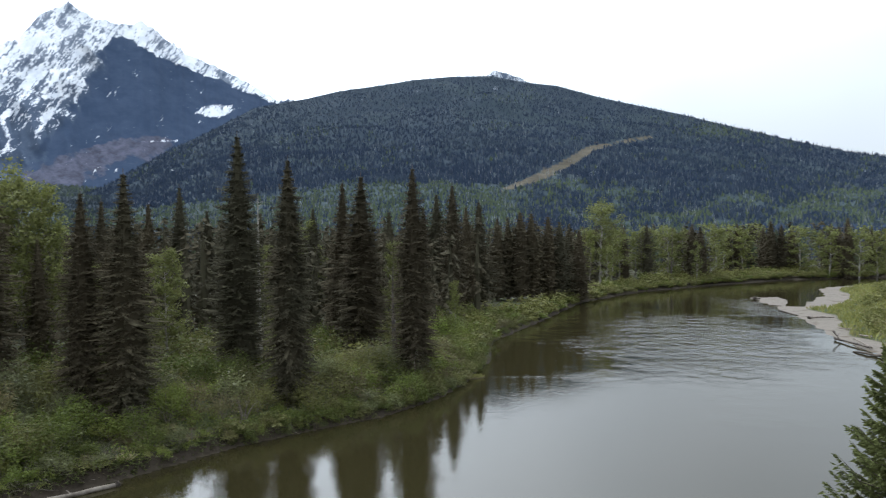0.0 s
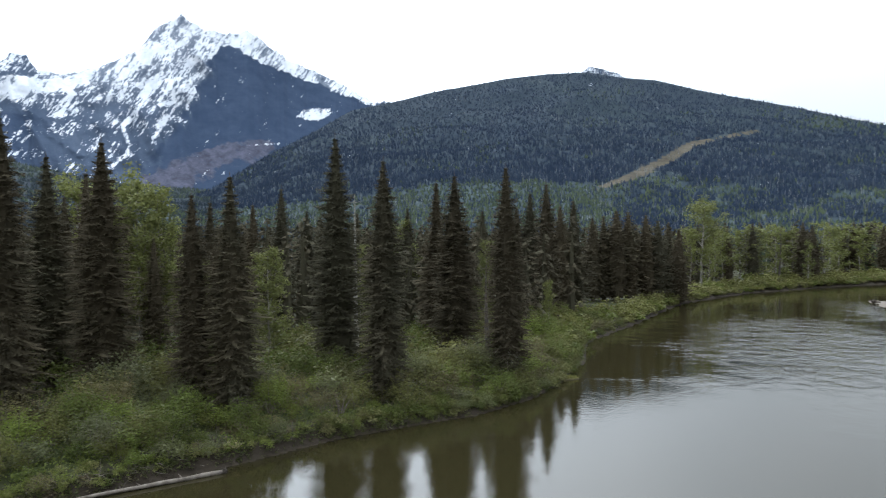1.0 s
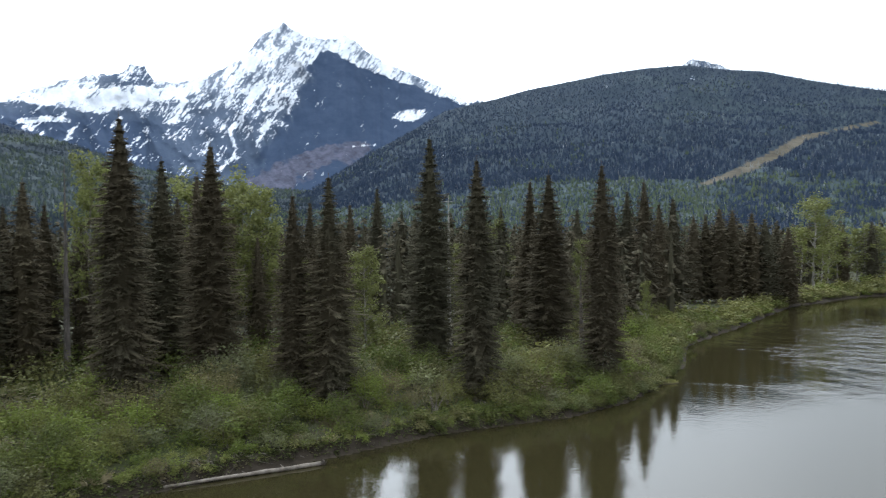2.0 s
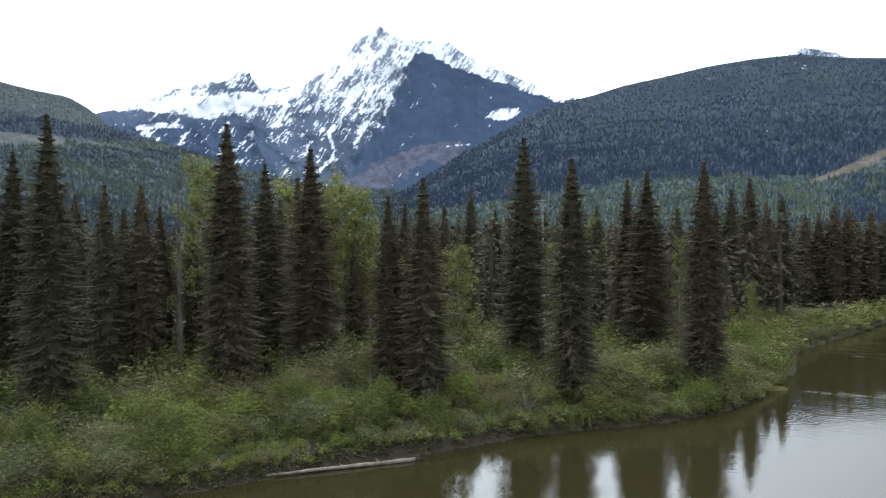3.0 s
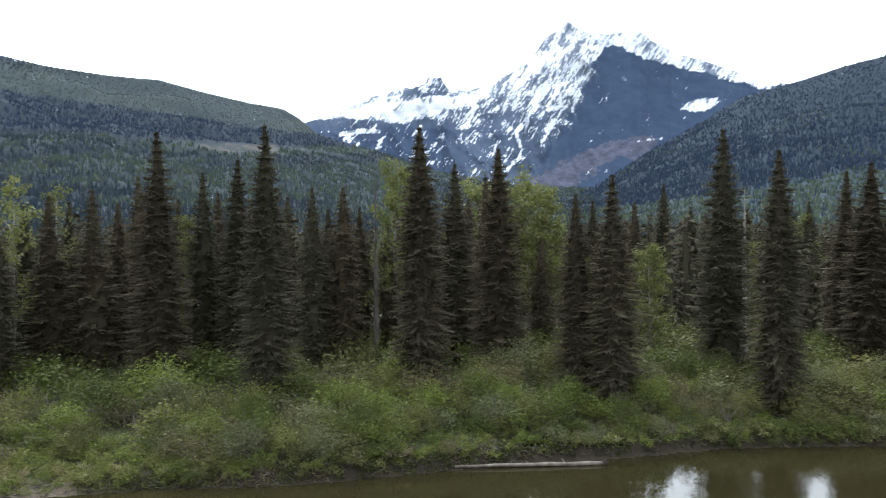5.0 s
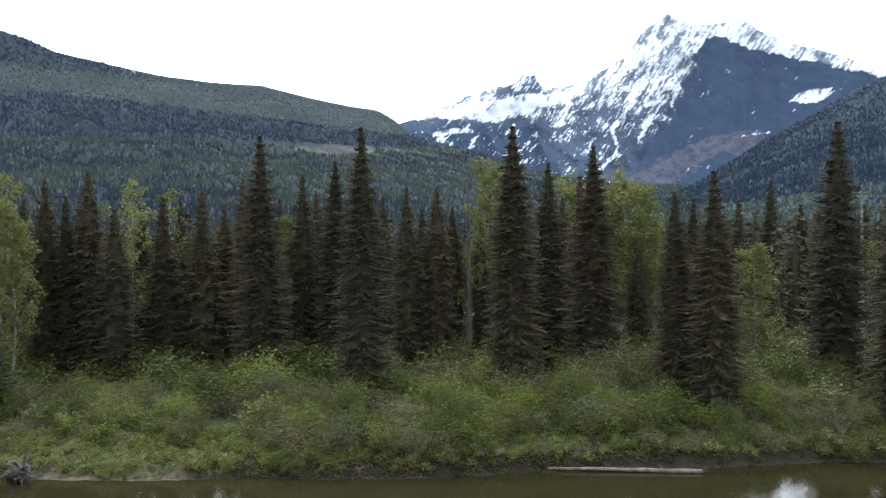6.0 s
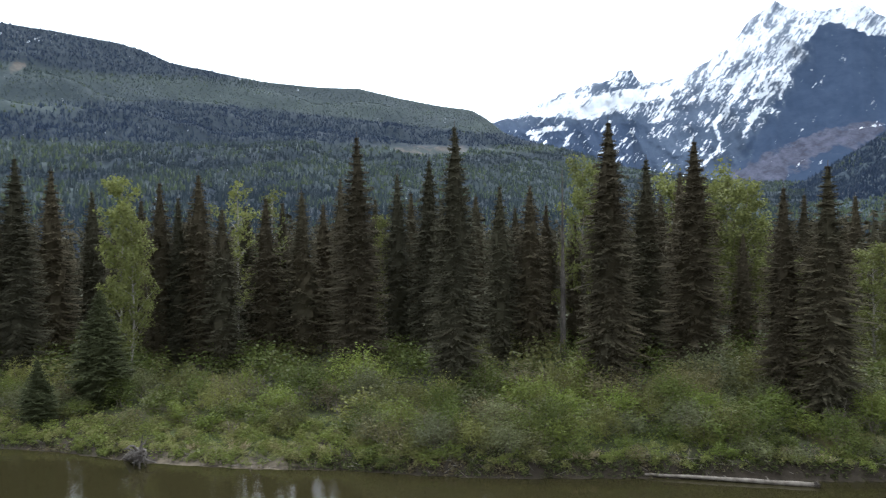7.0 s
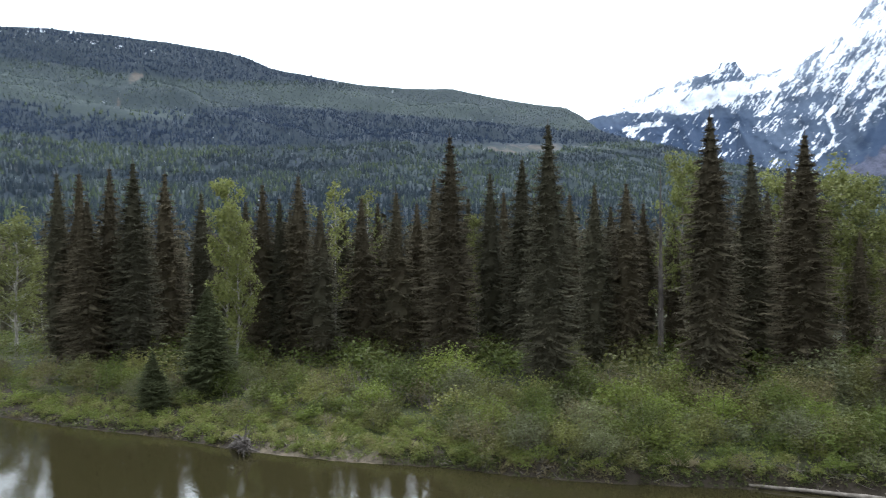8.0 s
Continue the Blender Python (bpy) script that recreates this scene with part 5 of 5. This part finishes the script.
    for name, rows, label in (("bank_herbs", herbs, "low leafy herbs and sprouts on top of the cut bank"), ("bank_scrub", spots, "willow and alder scrub along the forest edge"), ("bar_willows", bar, "bright yellow-green willows on the gravel bar")):
        for kind in range(7):
            mine = [r for r in rows if r[3] == kind]
            if not mine:
                continue
            me = FAR_BUSH[kind][1][1] if kind < 3 else MID_BUSH[kind - 3]
            co = np.zeros(len(me.vertices) * 3, dtype=np.float32)
            me.vertices.foreach_get("co", co)
            co = co.reshape(-1, 3)
            tri = np.arange(len(co)).reshape(-1, 4)
            tri = np.concatenate([tri[:, [0, 1, 2]], tri[:, [0, 2, 3]]])
            vs, fs = [], []
            for i, (x, y, size, _) in enumerate(mine):
                a, w = rng.random() * 6.28, size * rng.uniform(1.1, 1.6)
                p = np.stack([(co[:, 0] * math.cos(a) - co[:, 1] * math.sin(a)) * w + x, (co[:, 0] * math.sin(a) + co[:, 1] * math.cos(a)) * w + y,
                              co[:, 2] * size + float(height_at(x, y)) - 0.1], -1)
                vs.append(p)
                fs.append(tri + i * len(co))
            tagged(new(name, mesh_from(name, np.concatenate(vs), np.concatenate(fs), me.materials[0])), label, "shrubs", kind="stuff")


plant_shrubs()


def plant_undergrowth():
    """Grass, herbs and low sprouts that cover the bank."""
    rng = np.random.default_rng(17)
    n = 18000
    az = rng.uniform(-100, 8, n)
    shore = np.array(LEFT_SHORE[1:20], dtype=float)
    d = np.interp(az, np.degrees(np.arctan2(shore[:, 0], shore[:, 1])), np.hypot(shore[:, 0], shore[:, 1])) + 0.3 + 17 * rng.random(n) ** 1.2
    x, y = polar(az, d)
    s = inland(x, y)
    ok = (s > 0.15) & (s < 7) & (vnoise(x * 0.5, y * 0.5, 44) + 0.1 * smooth(s / 3) > 0.5)
    x, y, s = x[ok], y[ok], s[ok]
    n = len(x)
    base = np.stack([x, y, height_at(x, y) - 0.03], -1)
    along = unit(np.stack([rng.normal(0, 0.5, n), rng.normal(0, 0.5, n), rng.uniform(0.5, 1.2, n)], -1))
    side = unit(np.cross(along, rng.normal(0, 1, (n, 3))))
    size = rng.uniform(0.2, 0.6, n) * (0.6 + 0.4 * smooth(s / 4))
    g = Nodes("bank_grass", 0.8, 0.2)
    c = g.blend(g.island(), (0.046, 0.058, 0.018), (0.104, 0.110, 0.040))
    c = g.blend(g.band(g.noise(0.35, 3), 0.5, 0.62), c, (0.135, 0.108, 0.062))
    grass = g.leafy(c, 0.3)
    v, f = sprays(base, along, side, size, size * 0.16, size * 0.0)
    tagged(new("bank_grass", mesh_from("bank_grass", v, f, grass)), "tangled green and straw-coloured grass on the bank", "grass", kind="stuff")
    k = 24000
    az = rng.uniform(-99, 8, k)
    d = np.interp(az, np.degrees(np.arctan2(shore[:, 0], shore[:, 1])), np.hypot(shore[:, 0], shore[:, 1])) + 0.2 + 22 * rng.random(k) ** 1.15
    x, y = polar(az, d)
    s = inland(x, y)
    clump = vnoise(x * 0.9, y * 0.9, 46)
    ok = (s > 0.35) & (s < 12) & (clump + 0.1 * smooth(s / 3) > 0.48)
    x, y, s, clump = x[ok], y[ok], s[ok], clump[ok]
    k = len(x)
    base = np.stack([x, y, height_at(x, y) + rng.random(k) * (0.15 + 1.1 * clump * smooth(s / 3))], -1)
    along = unit(rng.normal(0, 1, (k, 3)) + np.array([0, 0, 0.3]))
    side = unit(np.cross(along, rng.normal(0, 1, (k, 3))))
    size = rng.uniform(0.12, 0.26, k)
    v, f = sprays(base, along, side, size, size * 0.36, size * 0.06)
    tagged(new("undergrowth", mesh_from("undergrowth", v, f, ALDER)), "low leafy undergrowth covering the bank", "undergrowth", kind="stuff")
    # long grass that hangs over the cut bank
    h = 12000
    az = rng.uniform(-97, 3, h)
    d = np.interp(az, np.degrees(np.arctan2(shore[:, 0], shore[:, 1])), np.hypot(shore[:, 0], shore[:, 1])) + 0.05 + 1.9 * rng.random(h)
    x, y = polar(az, d)
    s = inland(x, y)
    ok = (s > 0.1) & (vnoise(az * 3.1, d * 0.3, 52) > 0.3 + 0.6 * smooth((az + 77) / 1) * smooth((-65 - az) / 2))
    x, y, az = x[ok], y[ok], az[ok]
    h = len(x)
    fx, fy = shore_spots(rng, 9000, 16, 27, 0.1, 3.0)
    x, y = np.concatenate([x, fx]), np.concatenate([y, fy])
    size = np.concatenate([rng.uniform(0.25, 0.6, h), rng.uniform(0.4, 1.1, len(fx))])
    h = len(x)
    base = np.stack([x, y, height_at(x, y)], -1)
    along = unit(np.stack([-x / 55 + rng.normal(0, 0.5, h), -y / 55 + rng.normal(0, 0.5, h), rng.uniform(-0.25, 0.7, h)], -1))
    side = unit(np.cross(along, rng.normal(0, 1, (h, 3))))
    v, f = sprays(base, along, side, size, size * 0.14, size * 0.1)
    tagged(new("overhanging_grass", mesh_from("overhanging_grass", v, f, grass)), "straw-coloured grass hanging over the cut bank", "grass", kind="stuff")
    # brush on the forest floor behind
    k = 26000
    az = rng.uniform(-99, 5, k)
    d = np.interp(az, np.degrees(np.arctan2(shore[:, 0], shore[:, 1])), np.hypot(shore[:, 0], shore[:, 1])) + 12 + 50 * rng.random(k)
    x, y = polar(az, d)
    ok = inland(x, y) > 8
    x, y = x[ok], y[ok]
    k = len(x)
    base = np.stack([x, y, height_at(x, y) + 1.5 * rng.random(k) * vnoise(x * 0.5, y * 0.5, 49)], -1)
    along = unit(rng.normal(0, 1, (k, 3)) + np.array([0, 0, 0.5]))
    side = unit(np.cross(along, rng.normal(0, 1, (k, 3))))
    size = rng.uniform(0.16, 0.38, k)
    v, f = sprays(base, along, side, size, size * 0.36, size * 0.06)
    tagged(new("forest_brush", mesh_from("forest_brush", v, f, ALDER)), "low brush on the shaded forest floor", "undergrowth", kind="stuff")
    # exposed roots and dead sticks along the cut bank
    paths = []
    for i in range(420):
        x, y, s = bank_spot(rng, -96, 3, 2.2, 1.0)
        p = np.array([x, y, float(height_at(x, y)) + 0.05])
        w = unit(rng.normal(0, 1, 3) * np.array([1, 1, 0.5]) + np.array([0, 0, 0.1]))
        n = rng.uniform(0.3, 1.3)
        paths.append([(p, 0.03), (p + w * n * 0.5 + rng.normal(0, 0.07, 3), 0.022), (p + w * n, 0.008)])
    v, f = tubes(paths, 4)
    tagged(new("bank_roots", mesh_from("bank_roots", v, f, TWIGS, True)), "exposed roots and dead sticks on the cut bank", "roots", kind="stuff")
    m = 44000
    x, y = rng.uniform(62, 150, m), rng.uniform(85, 250, m)
    s = inland(x, y)
    ok = (s > 2.5 + 5 * vnoise(x * 0.12, y * 0.12, 3) + 3 * smooth((y - 125) / 50)) & (bar_share(x, y) > 0.1)
    x, y = x[ok], y[ok]
    m = len(x)
    base = np.stack([x, y, height_at(x, y) - 0.03], -1)
    along = unit(np.stack([rng.normal(0, 0.35, m), rng.normal(0, 0.35, m), np.ones(m)], -1))
    side = unit(np.cross(along, rng.normal(0, 1, (m, 3))))
    size = rng.uniform(0.4, 1.2, m)
    v, f = sprays(base, along, side, size, size * 0.17, size * 0.0)
    tagged(new("bar_grass", mesh_from("bar_grass", v, f, SEDGE)), "bright yellow-green sedge and sprouts on the bar", "grass", kind="stuff")


plant_undergrowth()


# ---- dead bushes and dry tussocks that stand out on the bank ----
def dry_tussock(az, d, size, seed):
    g = np.random.default_rng(seed)
    x, y = polar(az, d)
    n = 150
    a, o = g.random(n) * 6.28, 0.45 * np.sqrt(g.random(n))
    base = np.stack([np.cos(a) * o, np.sin(a) * o, np.full(n, -0.05)], -1)
    along = unit(np.stack([np.cos(a) * (0.3 + o), np.sin(a) * (0.3 + o), g.uniform(0.2, 0.9, n)], -1))
    side = unit(np.cross(along, g.normal(0, 1, (n, 3))))
    long = g.uniform(0.3, 0.75, n)
    v, f = sprays(base, along, side, long, long * 0.07, long * -0.05)
    ob = new("grass_tussock", mesh_from("grass_tussock", v * size, f, STRAW))
    ob.location = (float(x), float(y), float(height_at(x, y)))
    return tagged(ob, "pale dry grass tussock hanging on the bank", "grass tussock", "dry tussocks")


STRAW = leaf_material("dry_straw", (0.20, 0.165, 0.10), (0.36, 0.31, 0.21), (0.26, 0.21, 0.13), 0.3)
for i, (az, d, size) in enumerate(((-42.3, 51.6, 1.5), (-41.6, 51.8, 1.1), (-66.5, 56.0, 1.0), (-69.8, 57.0, 1.2), (-24.6, 56.0, 0.9), (-73.0, 58.6, 1.0), (-58.0, 53.4, 0.8))):
    dry_tussock(az, d, size, 700 + i)
random.seed(12)
for az, d, size in ((-25.9, 56.5, 0.8), (-50.4, 60.0, 1.1), (-30.6, 54.6, 0.7), (-70.4, 64.0, 1.2), (-66.0, 63.0, 1.0), (-12.0, 64.5, 0.7)):
    stand("bare_shrub", BARE[0], az, d, (size, size, size), "leafless grey shrub on the bank", "shrub", "bank shrubs")


# ---- driftwood ----
def lay_log(name, label, a, b, radius, material, roots=0, seed=0, stubs=3, lift=0.0):
    g = np.random.default_rng(seed)
    a, b = np.array(a, dtype=float), np.array(b, dtype=float)
    n = np.linalg.norm(b - a)
    root = new(name)
    root.location = a
    d = (b - a) / n
    pts = [(d * n * k + np.array([0, 0, 0.05 * math.sin(k * 5)]) + g.normal(0, 0.02, 3), radius * (0.6 + 0.45 * k) * g.uniform(0.93, 1.05)) for k in np.linspace(0, 1, 9)]
    v, f = tubes([[(pts[0][0] - d * 0.03, 0.01)] + pts + [(pts[-1][0] + d * 0.03, 0.01)]], 9)
    part("stem", mesh_from("log_stem", v, f, material, True), root)
    for i in range(stubs):
        p, r = pts[int(g.integers(1, 8))]
        q = p + g.normal(0, 0.25, 3) + np.array([0, 0, 0.3])
        v, f = tubes([[(p, 0.05), (0.5 * (p + q), 0.04), (q, 0.02)]], 5)
        part("stub", mesh_from("log_stub", v, f, material, True), root)
    if roots:
        paths = [[(pts[-1][0] - d * radius * 1.5, radius * 0.9), (pts[-1][0], radius * 1.45), (pts[-1][0] + d * radius * 0.8, radius * 1.1), (pts[-1][0] + d * radius * 1.2, 0.03)]]
        for i in range(roots):
            w = unit(g.normal(0, 1, 3) + d * 0.35)
            p, m = pts[-1][0] + w * radius * 0.8, g.uniform(0.3, 1.0) ** 1.4 * radius * 3.6
            path = [(p, radius * g.uniform(0.15, 0.42))]
            for k in range(3):
                w = unit(w + g.normal(0, 0.45, 3) + np.array([0, 0, -0.12]))
                p = p + w * m / 3
                path.append((p, path[-1][1] * 0.62))
            paths.append(path)
        wood = GREY_WOOD if material is GREY_WOOD else ROOTS
        v, f = tubes(paths[:1], 8)
        part("root_plate", mesh_from("log_root_plate", v, f, wood, True), root, "broken root end")
        for path in paths[1:]:
            v, f = tubes([path], 5)
            part("root", mesh_from("log_root", v, f, wood, True), root)
    return tagged(root, label, "log", "driftwood")


def at(az, d, z):
    x, y = polar(az, d)
    return (float(x), float(y), z)


lay_log("fallen_log", "long bleached fallen log lying at the waterline", at(-37.3, 51.0, 0.14), at(-25.2, 53.0, 0.14), 0.165, DRIFTWOOD, 9, 1, 3)
lay_log("stranded_root", "grey tangled root wad of a stranded tree at the waterline", at(-77.9, 59.5, 0.1), at(-77.0, 57.3, 0.8), 0.42, GREY_WOOD, 44, 2, 4)
lay_log("drift_log", "bleached drift log on the gravel bar", at(29.2, 158, 0.5), at(27.6, 156, 0.5), 0.22, DRIFTWOOD, 8, 3, 4)
lay_log("drift_log", "weathered drift log with roots at the bar's edge", at(31.4, 119, 0.3), at(29.3, 127.5, 0.35), 0.15, ROOTS, 16, 4, 5)
lay_log("drift_log", "pale drift log lying across others on the bar", at(30.4, 127, 0.5), at(31.5, 119, 0.5), 0.17, DRIFTWOOD, 0, 5, 3)
lay_log("drift_log", "dark waterlogged log in the shallows", at(30.4, 116, 0.05), at(32.2, 112, 0.3), 0.2, ROOTS, 6, 6, 3)
lay_log("drift_log", "stranded drift tree at the head of the bar", at(24.4, 200, 0.3), at(24.0, 199, 0.5), 0.35, DRIFTWOOD, 18, 7, 5)
lay_log("drift_log", "thin grey drift pole stranded on the sand", at(30.9, 138, 0.5), at(29.4, 141, 0.55), 0.1, DRIFTWOOD, 0, 8, 2)
lay_log("drift_log", "short broken drift log on the sand", at(31.6, 130, 0.5), at(30.8, 132, 0.55), 0.14, DRIFTWOOD, 0, 9, 2)
lay_log("drift_log", "leaning dead branch caught at the water's edge", at(29.6, 125.5, 0.2), at(29.2, 127, 1.5), 0.12, ROOTS, 5, 10, 3)
lay_log("drift_log", "half-sunken pole in the shallows by the bar", at(25.6, 172, 0.03), at(26.9, 163, 0.08), 0.14, ROOTS, 0, 11, 1)


# ---- the grassy islet off the point ----
def grassy_islet(x, y, long, broad, turn):
    g = np.random.default_rng(88)
    root = new("islet")
    root.matrix_world = pose(x, y, 0, 0, 0, turn)
    ring, rows = np.arange(18) * 2 * np.pi / 18, []
    for k, z in ((1.25, -1.6), (1.08, -0.1), (0.95, 0.08), (0.7, 0.17), (0.35, 0.2), (0.02, 0.21)):
        w = k * (1 + 0.18 * np.sin(ring * 3 + 1) + 0.07 * g.normal(size=18))
        rows.append(np.stack([long * w * np.cos(ring), broad * w * np.sin(ring), np.full(18, z)], -1))
    i, j = np.arange(5)[:, None] * 18, np.arange(18)[None]
    f = np.stack([i + j, i + (j + 1) % 18, i + (j + 1) % 18 + 18, i + j + 18], -1).reshape(-1, 4)
    soil = Nodes("islet_soil", 0.95, 0.15)
    part("mound", mesh_from("islet_mound", np.concatenate(rows), f, soil.done(soil.blend(soil.noise(2.0, 5), (0.04, 0.034, 0.018), (0.115, 0.098, 0.05))), True), root)
    n = 420
    a, o = g.random(n) * 6.28, np.sqrt(g.random(n)) * 0.95
    base = np.stack([long * o * np.cos(a), broad * o * np.sin(a), 0.2 - 0.12 * o], -1)
    along = unit(np.stack([g.normal(0, 0.5, n), g.normal(0, 0.5, n), g.uniform(0.3, 1, n)], -1))
    side = unit(np.cross(along, g.normal(0, 1, (n, 3))))
    size = g.uniform(0.15, 0.4, n)
    v, q = sprays(base, along, side, size, size * 0.14, size * 0.0)
    part("grass", mesh_from("islet_grass", v, q, SEDGE), root, "yellow-green grass")
    return tagged(root, "low islet of yellow-green grass in the river", "islet")


grassy_islet(3.6, 84.2, 1.15, 0.75, 10)
